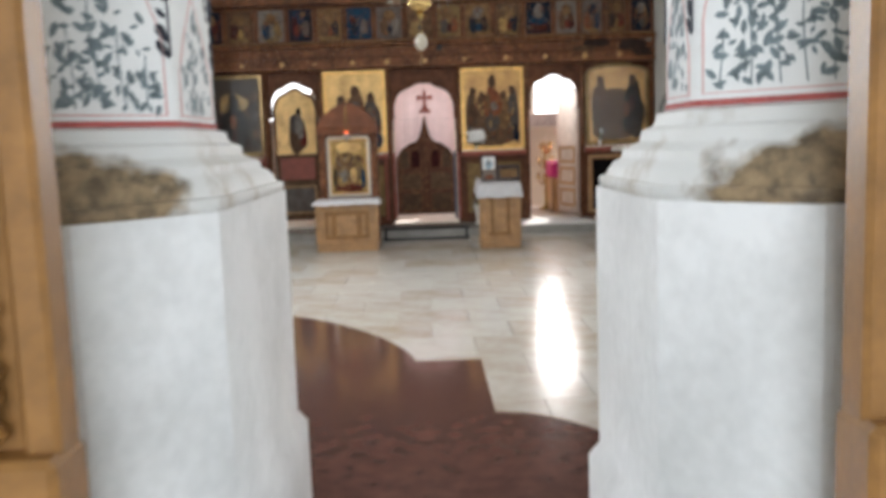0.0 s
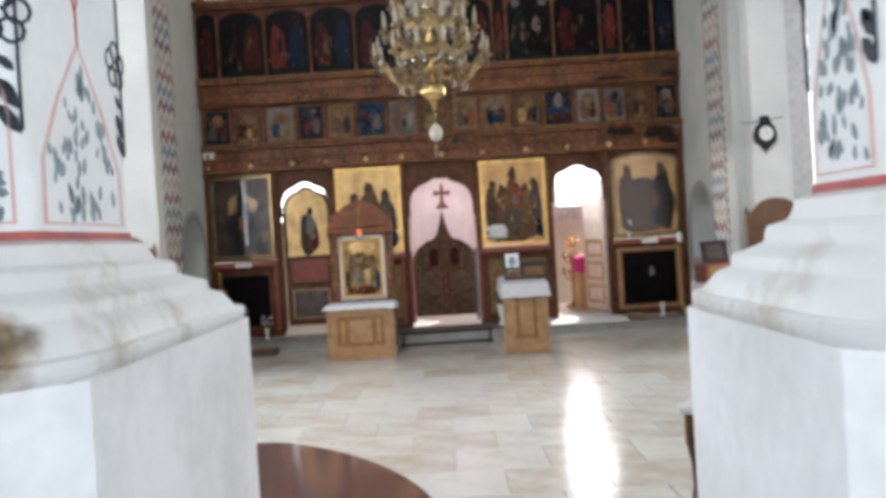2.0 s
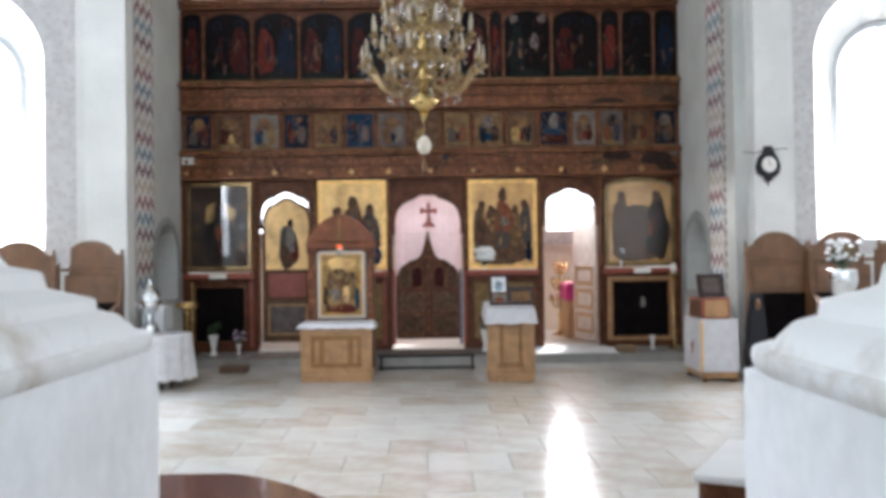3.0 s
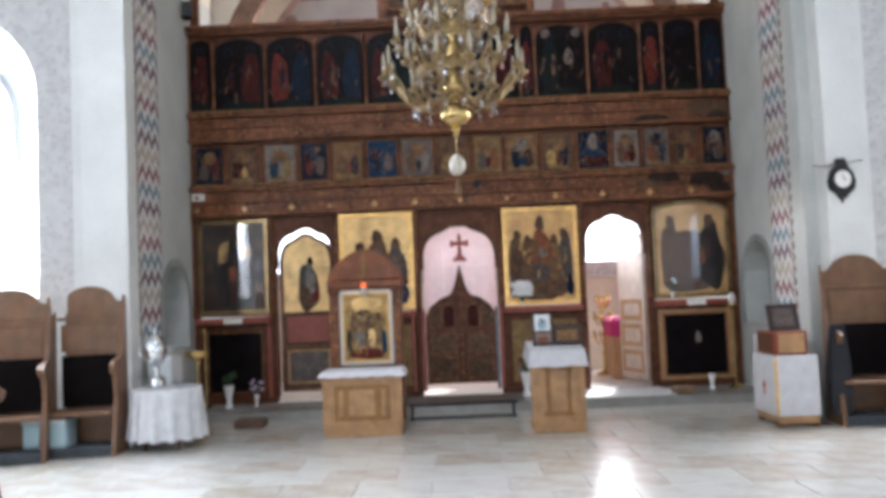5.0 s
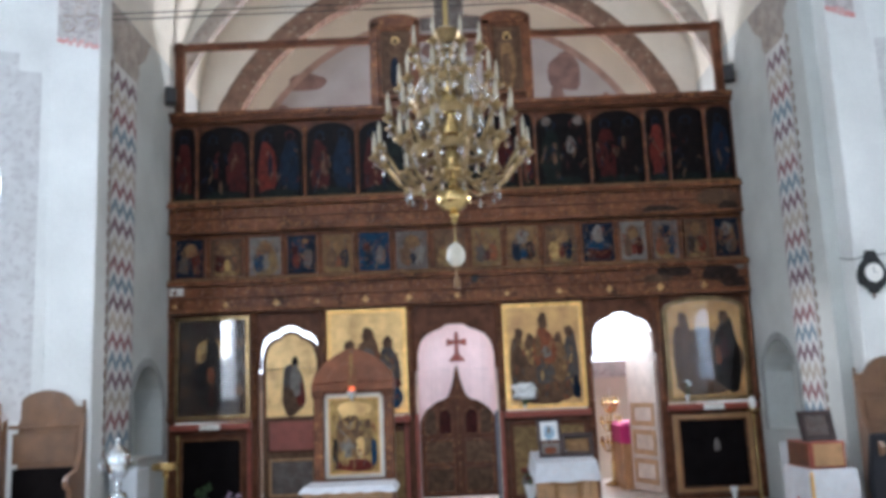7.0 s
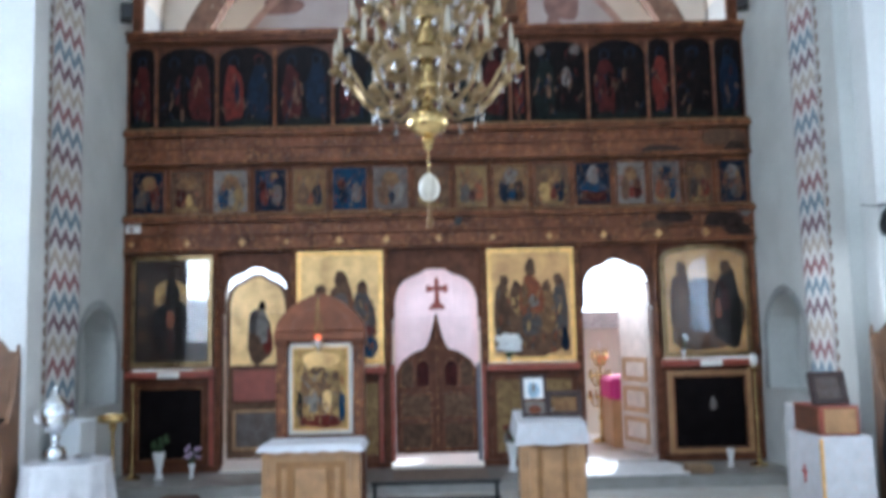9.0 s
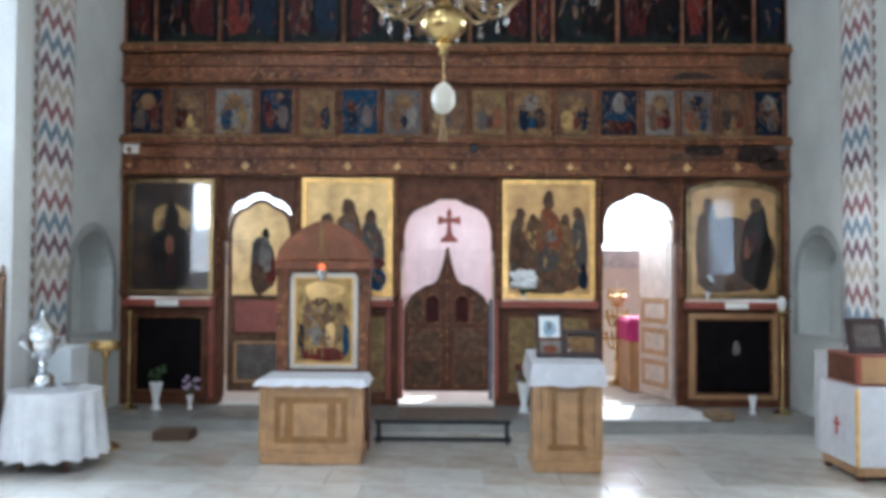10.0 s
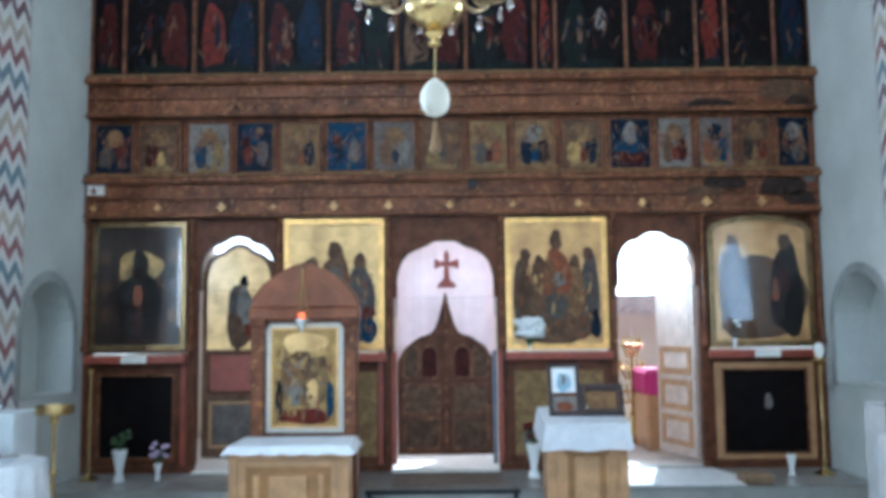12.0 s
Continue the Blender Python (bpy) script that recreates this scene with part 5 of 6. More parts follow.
def table_cloth(name, cx, cy, hx, hy, z, drop, mat, label, slant=0.0, waves=20, amp=0.02):
    bm = drape((hx, hy), drop, waves, amp, 96, True, 0.012)
    for v in bm.verts:
        v.co.z += slant * (v.co.y + hy)
    return solid(name, bm, mat, label, "cloth", at=pose(cx, cy, z), smooth=True)


table_cloth("table_cloth", -1.14, 11.705, 0.445, 0.29, 0.727, 0.055, CLOTH, "white cloth hanging over the oak lectern top")
table_cloth("table_cloth", 1.015, 11.455, 0.295, 0.30, 0.892, 0.17, BROCADE, "white brocade cloth draped over the slanted lectern", 0.12, 7, 0.008)

kv = thing("icon_stand", "carved wooden icon stand with a gabled top", "icon stand", at=pose(-1.13, 12.1, 0))
for s in (-1, 1):
    part("side_post", box(s * 0.375 - 0.055, s * 0.375 + 0.055, -0.08, 0.10, 0, 1.66, 0.01), CARVED, kv, "carved wooden post")
    part("capital", box(s * 0.375 - 0.07, s * 0.375 + 0.07, -0.10, 0.11, 1.60, 1.68, 0.012), WALNUT, kv)
    part("finial", lathe([(0.01, 0), (0.025, 0.03), (0.012, 0.06), (0.02, 0.10), (0.003, 0.16)], 10, at=(s * 0.38, 0, 1.68)), WALNUT, kv, smooth=True)
part("cross_beam", box(-0.45, 0.45, -0.09, 0.10, 1.66, 1.75, 0.012), MAHOGANY, kv)
part("gable", slab([(-0.45, 1.75), (0.45, 1.75), (0.42, 1.85), (0.34, 1.95), (0.22, 2.04), (0.1, 2.10), (0, 2.13), (-0.1, 2.10), (-0.22, 2.04), (-0.34, 1.95), (-0.42, 1.85)], -0.06, 0.06, bevel=0.012), MAHOGANY, kv, "brown carved gable")
part("gable_moulding", ring_plate(arch(-0.30, 0.30, 1.77, 1.80, 0.22, 12, 1.6), arch(-0.27, 0.27, 1.785, 1.80, 0.19, 12, 1.6), -0.075, -0.05), MAHOGANY, kv)
ki = part("icon_mount", slab(rect(-0.33, 0.33, 0.74, 1.64), 0.0, 0.06), PAPER, kv, "white bordered mount")
icon(kv, -0.26, 0.26, 0.80, 1.58, PAINT["ochre"], [(0.5, 0.86, 0.8, 0.22, "gold"), (0.5, 0.10, 0.9, 0.16, "red"), (0.28, 0.48, 0.38, 0.5, "flesh"), (0.7, 0.48, 0.38, 0.5, "olive"), (0.5, 0.42, 0.4, 0.45, "flesh"), (0.45, 0.70, 0.34, 0.16, "umber"), (0.10, 0.28, 0.14, 0.36, "green"), (0.90, 0.28, 0.14, 0.36, "blue"), (0.34, 0.34, 0.22, 0.28, "pale"), (0.62, 0.36, 0.2, 0.26, "gold"), (0.52, 0.56, 0.16, 0.16, "brown"), (0.22, 0.66, 0.14, 0.12, "brown"), (0.78, 0.66, 0.14, 0.12, "umber")], 0.012, GILT, y=-0.012, depth=0.01, name="icon", label="small icon with plain painted shapes")
strokes(kv, -0.25, 0.25, 0.82, 1.45, -0.03, 33, ("umber", "flesh", "ochre", "rust", "pale", "ochre", "slate"), 9, 0.09)
part("inner_frame", frame_bars(-0.345, 0.345, 0.72, 1.66, 0.025, -0.03, 0.02), WALNUT, kv)
part("base_panel", box(-0.33, 0.33, -0.05, 0.06, 0.05, 0.72, 0.01), WALNUT, kv)

lamp = thing("oil_lamp", "small hanging brass oil lamp with a lit red glass", "oil lamp", at=pose(-1.13, 11.92, 1.66))
part("bowl", lathe([(0.012, -0.10), (0.03, -0.07), (0.055, -0.02), (0.06, 0.0)], 16), SILVER, lamp, "silver bowl", smooth=True)
part("red_glass", lathe([(0.012, 0.0), (0.022, 0.012), (0.025, 0.04), (0.022, 0.05)], 14), REDGLOW, lamp, "lit red glass", smooth=True)
for k in range(3):
    a = 2.1 * k + 0.5
    part("chain", tube([(0.055 * math.cos(a), 0.055 * math.sin(a), 0.0), (0.0, 0.0, 0.42)], 0.004, 5), BRASS, lamp)
part("bracket", tube([(0, 0, 0.42), (0, 0.10, 0.43), (0, 0.15, 0.42)], 0.008, 6), IRON, lamp)


# ---- chandelier ----
ch = thing("chandelier", "large tiered brass chandelier with candle arms and drops", "chandelier", at=pose(0.0, 8.68, 0))
part("rod", tube([(0, 0, 3.9), (0, 0, 9.2)], 0.018, 8), BRASS, ch)
prof = [(0.01, 2.80), (0.03, 2.81), (0.022, 2.84), (0.045, 2.86), (0.03, 2.885), (0.085, 2.91), (0.125, 2.95), (0.13, 2.99), (0.10, 3.04), (0.045, 3.07), (0.035, 3.12), (0.07, 3.16), (0.08, 3.20), (0.045, 3.26), (0.03, 3.34), (0.06, 3.40), (0.09, 3.46), (0.06, 3.52), (0.03, 3.58), (0.05, 3.66), (0.07, 3.72), (0.04, 3.80), (0.025, 3.95), (0.02, 4.1)]
part("body", lathe(prof, 24), BRASS, ch, "polished brass baluster body", smooth=True)


def arm_mesh(r, z, drop):
    pts = []
    for k in range(13):
        f = k / 12
        pts.append((0.05 + (r - 0.05) * f, 0, z - drop * math.sin(math.pi * min(1, f * 1.15)) + (0.10 * max(0, f - 0.7) / 0.3)))
    bm = tube(pts, 0.011, 6)
    ex, ez = pts[-1][0], pts[-1][2]
    sc = [(0.05 + 0.5 * r + 0.05 * math.cos(a), 0, z - drop * 0.4 + 0.05 * math.sin(a)) for a in [q * 0.55 for q in range(11)]]
    tube(sc, 0.007, 5, bm)
    lathe([(0.008, -0.03), (0.02, -0.015), (0.045, 0.0), (0.05, 0.012), (0.018, 0.016), (0.018, 0.05)], 10, bm, at=(ex, 0, ez))
    return mesh_of(bm, "arm", True), ex, ez


def drop_mesh():
    return mesh_of(lathe([(0.003, -0.075), (0.014, -0.055), (0.010, -0.03), (0.004, -0.022), (0.010, -0.012), (0.003, 0.0)], 6), "drop")


CANDLE = mesh_of(lathe([(0.014, 0.05), (0.014, 0.15), (0.010, 0.155), (0.012, 0.175), (0.002, 0.21)], 8), "candle", True)
DROP = drop_mesh()
for tier, (r, z, n, drop) in enumerate(((0.56, 3.20, 14, 0.15), (0.46, 3.46, 12, 0.13), (0.36, 3.72, 10, 0.11), (0.26, 3.98, 8, 0.09))):
    am, ex, ez = arm_mesh(r, z, drop)
    for k in range(n):
        a = 2 * math.pi * (k + 0.5 * tier) / n
        rot = Matrix.Rotation(a, 4, "Z")
        arm = part("arm", am, OLDBRASS, ch, at=rot)
        part("candle", CANDLE, TALLOW, arm, "ivory candle", at=pose(ex, 0, ez))
        part("glass_drop", DROP, GLASS, arm, "clear glass drop", at=pose(ex, 0.03, ez - 0.005))
        part("glass_drop", DROP, GLASS, arm, "clear glass drop", at=pose(ex * 0.6, 0, z - drop - 0.012))
for k in range(16):
    a = 2 * math.pi * k / 16
    pts = []
    for q in range(9):
        f = q / 8
        r = 0.06 + 0.34 * f ** 1.3
        pts.append((r * math.cos(a), r * math.sin(a), 4.25 - 0.62 * f - 0.05 * math.sin(math.pi * f)))
    pts2, rad = [], []
    for p0, p1 in zip(pts, pts[1:]):
        for u, w in ((0.0, 0.004), (0.25, 0.010), (0.5, 0.012), (0.75, 0.010)):
            pts2.append(tuple(p0[i] + (p1[i] - p0[i]) * u for i in range(3)))
            rad.append(w)
    part("bead_chain", tube(pts2, rad, 5), GLASS, ch, "string of clear glass beads")
part("crown", lathe([(0.03, 4.05), (0.07, 4.12), (0.10, 4.22), (0.12, 4.25), (0.09, 4.27), (0.03, 4.3)], 18), OLDBRASS, ch, "brass crown", smooth=True)
for r, z in ((0.30, 3.33), (0.24, 3.60), (0.18, 3.86)):
    bm = ring_plate([(r * math.cos(q * math.pi / 16), r * math.sin(q * math.pi / 16)) for q in range(32)], [((r - 0.012) * math.cos(q * math.pi / 16), (r - 0.012) * math.sin(q * math.pi / 16)) for q in range(32)], -0.03, 0.03)
    mesh_x(bm, Matrix.Translation((0, 0, z)) @ Matrix.Rotation(math.pi / 2, 4, "X"))
    part("ring", bm, OLDBRASS, ch, "pierced brass ring")
    for k in range(14):
        a = 2 * math.pi * k / 14
        part("glass_drop", DROP, GLASS, ch, "clear glass drop", at=pose(r * math.cos(a), r * math.sin(a), z - 0.03))
egg = thing("hanging_egg", "white ostrich egg hanging on a cord under the chandelier", "ornament", at=pose(0, 8.68, 0))
part("cord", tube([(0, 0, 2.81), (0, 0, 2.66)], 0.004, 5), BRASS, egg)
part("egg", lathe([(0.002, 2.485), (0.034, 2.495), (0.058, 2.525), (0.066, 2.565), (0.06, 2.605), (0.038, 2.64), (0.010, 2.66)], 20), IVORY, egg, "white egg", smooth=True)
part("tassel", lathe([(0.006, 2.475), (0.01, 2.45), (0.008, 2.43), (0.024, 2.36), (0.02, 2.33)], 10), PAINT["flesh"], egg, "faded red tassel", smooth=True)


# ---- choir stalls ----
def stall(m, label="carved brown wooden choir stall with an arched back"):
    s = thing("choir_stall", label, "stall", at=m, group="choir stalls")
    w = 0.37
    back = [(-w, 0.1), (w, 0.1), (w, 1.62)]
    for k in range(11):
        f = k / 10
        x = w - 2 * w * f
        back.append((x, 1.62 + 0.17 * max(0.0, 1 - (x / 0.27) ** 2) ** 0.5 if abs(x) < 0.27 else 1.62))
    back.append((-w, 1.62))
    part("backrest", slab(back, 0.0, 0.04, bevel=0.008), STALLOAK, s)
    part("back_panel", box(-w + 0.06, w - 0.06, -0.015, 0.0, 1.08, 1.38, 0.008), STALLOAK, s)
    part("back_moulding", box(-w, w, -0.025, 0.0, 1.42, 1.46, 0.008), STALLOAK, s)
    part("carved_rosette", mesh_x(lathe([(0.15, 0), (0.15, 0.012), (0.11, 0.016), (0.05, 0.03), (0.01, 0.034)], 20), Matrix.Translation((0, -0.0, 1.61)) @ Matrix.Rotation(math.pi / 2, 4, "X")), STALLOAK, s, "round carved rosette", smooth=True)
    # near-black plate that paints the shadow over the seat
    part("painted_seat_shade", box(-w + 0.03, w - 0.03, -0.012, 0.002, 0.48, 1.04, 0.004), DARKPANEL, s)
    part("seat", box(-w + 0.03, w - 0.03, -0.42, -0.01, 0.42, 0.47, 0.012), STALLOAK, s)
    part("floor_board", box(-w, w, -0.45, 0.0, 0.0, 0.10, 0.01), DARKSTEP, s, "dark grey carpeted foot board")
    for sx in (-1, 1):
        side = [(-0.46, 0.0), (0.02, 0.0), (0.02, 1.60), (-0.03, 1.55), (-0.10, 1.20), (-0.20, 1.02), (-0.42, 0.98), (-0.47, 0.94), (-0.45, 0.88), (-0.36, 0.84), (-0.32, 0.6), (-0.36, 0.46), (-0.42, 0.2)]
        bm = slab(side, sx * w - 0.022, sx * w + 0.022)
        mesh_x(bm, Matrix(((0, 1, 0, 0), (1, 0, 0, 0), (0, 0, 1, 0), (0, 0, 0, 1))))
        part("side_panel", bm, STALLOAK, s)
        part("finial", lathe([(0.012, 0), (0.024, 0.02), (0.012, 0.04), (0.02, 0.06), (0.003, 0.09)], 8, at=(sx * w, 0.01, 1.60)), STALLOAK, s, smooth=True)
    return s


first = stall(pose(-4.09, 11.25, 0, 0, 0, 4))
copy_thing(first, pose(-4.79, 10.92, 0, 0, 0, 16))
copy_thing(first, pose(-5.48, 10.66, 0, 0, 0, 20))
copy_thing(first, pose(-3.95, 7.9, 0, 0, 0, 90))
copy_thing(first, pose(4.31, 11.25, 0, 0, 0, -3))
copy_thing(first, pose(5.05, 11.08, 0, 0, 0, -14))
copy_thing(first, pose(5.78, 10.82, 0, 0, 0, -20))
solid("coat", tower([([(x, y) for x, y in ((-0.10, -0.06), (0.10, -0.07), (0.12, 0.05), (-0.08, 0.06))], 0.12), ([(-0.13, -0.08), (0.11, -0.08), (0.13, 0.06), (-0.11, 0.07)], 0.6), ([(-0.08, -0.05), (0.07, -0.06), (0.08, 0.04), (-0.06, 0.05)], 1.05)], 0.02), material("black_fabric", (0.015, 0.015, 0.02), 0.9, scale=8, vary=0.4, bump=0.3), "black coat hanging on the stall's side", "coat", at=pose(3.93, 10.95, 0), smooth=True)
box_l = thing("storage_box", "pale blue plastic box under the stall seat", "box", at=pose(-4.35, 11.0, 0.10))
part("body", box(-0.3, 0.15, -0.15, 0.15, 0, 0.26, 0.015), material("pale_blue_plastic", (0.45, 0.62, 0.66), 0.4, scale=5, vary=0.1, bump=0.02), box_l)
part("lid", box(-0.31, 0.16, -0.16, 0.16, 0.26, 0.29, 0.01), PLASTIC, box_l)
copy_thing(box_l, pose(5.0, 10.95, 0.10))

# ---- left: table with silver urn, brass stand ----
tb = thing("round_table", "small round table under the white cloth", "table", at=pose(-3.27, 11.3, 0))
part("tabletop", lathe([(0.36, 0.60), (0.37, 0.61), (0.37, 0.635), (0.36, 0.64)], 28), WALNUT, tb, smooth=True)
for k in range(4):
    a = math.pi / 4 + k * math.pi / 2
    part("leg", tube([(0.26 * math.cos(a), 0.26 * math.sin(a), 0.0), (0.24 * math.cos(a), 0.24 * math.sin(a), 0.6)], [0.02, 0.028], 8), WALNUT, tb)
part_cloth = solid("table_cloth", drape((0.375, 0.375), 0.53, 15, 0.085, 120, False, 0.015), CLOTH, "white lace cloth hanging in folds over the table", "cloth", at=pose(-3.27, 11.3, 0.646), smooth=True)
un = thing("water_urn", "tall polished silver holy-water urn on the cloth", "urn", at=pose(-3.40, 11.33, 0.652))
part("foot", lathe([(0.115, 0), (0.12, 0.015), (0.10, 0.03), (0.10, 0.08), (0.085, 0.11), (0.04, 0.13), (0.03, 0.17), (0.05, 0.19)], 24), SILVER, un, smooth=True)
part("belly", lathe([(0.05, 0.19), (0.035, 0.22), (0.06, 0.25), (0.10, 0.30), (0.125, 0.36), (0.13, 0.44), (0.115, 0.48), (0.12, 0.49)], 24), SILVER, un, smooth=True)
part("lid", lathe([(0.12, 0.49), (0.10, 0.52), (0.06, 0.56), (0.03, 0.58), (0.02, 0.60), (0.03, 0.615), (0.022, 0.64), (0.006, 0.66)], 24), SILVER, un, smooth=True)
for sx in (-1, 1):
    part("handle", tube([(sx * 0.125, 0, 0.42), (sx * 0.18, 0, 0.44), (sx * 0.19, 0, 0.38), (sx * 0.13, 0, 0.33)], 0.009, 6), SILVER, un)
part("tap", tube([(0, -0.12, 0.30), (0, -0.17, 0.30), (0, -0.175, 0.26)], 0.012, 6), SILVER, un)
bw = thing("metal_bowl", "small silver bowl on the white cloth", "bowl", at=pose(-3.10, 11.22, 0.650))
part("bowl", lathe([(0.03, 0), (0.035, 0.01), (0.07, 0.035), (0.085, 0.05), (0.08, 0.048), (0.03, 0.015)], 18), SILVER, bw, smooth=True)
st = thing("candle_stand", "brass floor candle stand with a round tray", "candle stand", at=pose(-3.15, 12.05, 0))
part("foot", lathe([(0.14, 0), (0.15, 0.02), (0.10, 0.05), (0.04, 0.08), (0.025, 0.12)], 20), BRASS, st, smooth=True)
part("stem", lathe([(0.022, 0.12), (0.035, 0.16), (0.02, 0.2), (0.02, 0.42), (0.034, 0.45), (0.018, 0.5), (0.018, 0.82), (0.04, 0.86), (0.03, 0.9)], 14), BRASS, st, smooth=True)
part("tray", lathe([(0.04, 0.90), (0.14, 0.915), (0.15, 0.93), (0.15, 0.985), (0.14, 0.985), (0.135, 0.935)], 24), BRASS, st, "brass candle tray", smooth=True)


def tall_candle(x, y, label):
    c = thing("tall_candlestick", label, "candlestick", at=pose(x, y, SZ))
    part("foot", lathe([(0.10, 0), (0.10, 0.015), (0.04, 0.04), (0.018, 0.08)], 16), BRASS, c, smooth=True)
    part("stem", lathe([(0.016, 0.08), (0.028, 0.12), (0.014, 0.18), (0.014, 0.5), (0.026, 0.54), (0.014, 0.58), (0.014, 1.0), (0.03, 1.05), (0.016, 1.08)], 12), BRASS, c, smooth=True)
    part("drip_tray", lathe([(0.02, 1.08), (0.10, 1.10), (0.105, 1.12), (0.02, 1.115)], 18), BRASS, c, smooth=True)
    part("glass_shade", lathe([(0.022, 1.12), (0.045, 1.16), (0.05, 1.22), (0.03, 1.27), (0.026, 1.27), (0.044, 1.22), (0.038, 1.16)], 14), CERAMIC, c, "white glass shade", smooth=True)


tall_candle(3.68, 13.55, "slender brass candlestick with a white glass shade")
tc2 = thing("tall_candlestick", "slender brass candlestick beside the dark lower panel", "candlestick", at=pose(-3.50, 13.6, SZ))
part("foot", lathe([(0.10, 0), (0.10, 0.015), (0.04, 0.04), (0.018, 0.08)], 16), BRASS, tc2, smooth=True)
part("stem", lathe([(0.016, 0.08), (0.028, 0.12), (0.014, 0.18), (0.014, 0.5), (0.026, 0.54), (0.014, 0.58), (0.014, 1.0), (0.03, 1.05), (0.03, 1.08)], 12), BRASS, tc2, smooth=True)

# ---- right: covered chest, boxes, framed picture ----
ck = thing("covered_chest", "square chest draped with white brocade and a small cross", "chest", at=pose(3.49, 11.27, 0))
part("base_board", box(-0.215, 0.215, -0.34, 0.34, 0.04, 0.13, 0.01), OAK, ck, "pale wooden base")
for sx in (-1, 1):
    for sy in (-1, 1):
        part("foot", box(sx * 0.18 - 0.03, sx * 0.18 + 0.03, sy * 0.29 - 0.03, sy * 0.29 + 0.03, 0, 0.04, 0.005), WALNUT, ck)
part("cover", tower([([(-0.235, -0.36), (0.225, -0.36), (0.225, 0.36), (-0.235, 0.36)], 0.12), ([(-0.225, -0.35), (0.22, -0.35), (0.22, 0.35), (-0.225, 0.35)], 0.73), ([(-0.215, -0.34), (0.21, -0.34), (0.21, 0.34), (-0.215, 0.34)], 0.745)], 0.012), BROCADE, ck, "white brocade cover", smooth=True)
cx = box(-0.240, -0.232, -0.015, 0.015, 0.32, 0.47)
box(-0.2405, -0.2325, -0.05, 0.05, 0.40, 0.425, 0, cx)
part("embroidered_cross", cx, REDLINE, ck)
part("corner_trim", box(-0.238, -0.212, -0.362, -0.338, 0.12, 0.73, 0.004), GILT, ck, "gold trim")
bx = thing("wooden_box", "dark wooden offering box on the covered chest", "box", at=pose(3.48, 11.27, 0.748))
part("body", box(-0.18, 0.16, -0.28, 0.28, 0, 0.25, 0.01), REDWOOD, bx)
part("side_panel", box(-0.188, -0.18, -0.24, 0.24, 0.02, 0.23, 0.004), WALNUT, bx)
part("front_panel", box(-0.15, 0.13, -0.288, -0.28, 0.02, 0.23, 0.004), OAK, bx)
pf = thing("framed_picture", "small dark-framed picture leaning on the wooden box", "picture frame", at=pose(3.47, 11.14, 0.999, -14, 0, 8))
part("picture", slab(rect(-0.12, 0.12, 0.04, 0.25), 0, 0.012), PAINT["grey"], pf)
part("frame", frame_bars(-0.17, 0.17, 0.0, 0.29, 0.05, -0.015, 0.02), DARKFRAME, pf, "dark wooden frame")
wp = solid("white_cabinet", box(-0.18, 0.18, -0.2, 0.2, 0, 0.92, 0.01), PALEFRAME, "white painted narrow cabinet against the chancel wall", "cabinet", at=pose(3.70, 12.15, 0))

solid("white_cabinet", box(-0.14, 0.14, -0.2, 0.2, 0, 0.94, 0.01), PLASTIC, "white painted narrow cabinet behind the silver urn", "cabinet", at=pose(-3.55, 12.1, 0))

# wall clock and its cable
ck2 = thing("wall_clock", "round wall clock in a dark carved case", "clock", at=pose(4.24, 11.29, 2.62) @ Matrix.Diagonal((0.82, 1, 0.86, 1)))
fl = lambda r0, d0, d1: mesh_x(lathe([(r0, d0), (r0, d1)], 28), Matrix.Rotation(math.pi / 2, 4, "X"))
part("case", slab([(-0.05, -0.24), (0.05, -0.24), (0.07, -0.19), (0.17, -0.12), (0.19, -0.02), (0.15, 0.10), (0.08, 0.17), (0.06, 0.27), (-0.06, 0.27), (-0.08, 0.17), (-0.15, 0.10), (-0.19, -0.02), (-0.17, -0.12), (-0.07, -0.19)], -0.03, 0.008, bevel=0.01), IRON, ck2)
part("rim", fl(0.128, 0.028, 0.05), IRON, ck2, "dark round rim")
part("dial", fl(0.11, 0.03, 0.054), PAPER, ck2, "white dial")
part("hand", box(-0.004, 0.004, -0.058, -0.055, 0, 0.07), IRON, ck2)
part("hand", box(0, 0.05, -0.058, -0.055, -0.004, 0.004), IRON, ck2)
part("pendant", lathe([(0.003, -0.30), (0.02, -0.28), (0.012, -0.255), (0.02, -0.24)], 10), WALNUT, ck2, smooth=True)
cb = [(4.2 - 0.3 * f, 11.285, 2.80 - 0.03 * math.sin(math.pi * f)) for f in [q / 8 for q in range(8)]]
solid("cable", tube(cb, 0.006, 5), IRON, "thin dark cable along the white wall", "cable")
solid("cable", tube([(4.28 + 0.25 * f, 11.285 - 0.02 * f, 2.80 + 0.03 * f) for f in [q / 5 for q in range(5)]], 0.006, 5), IRON, "thin dark cable along the white wall", "cable")


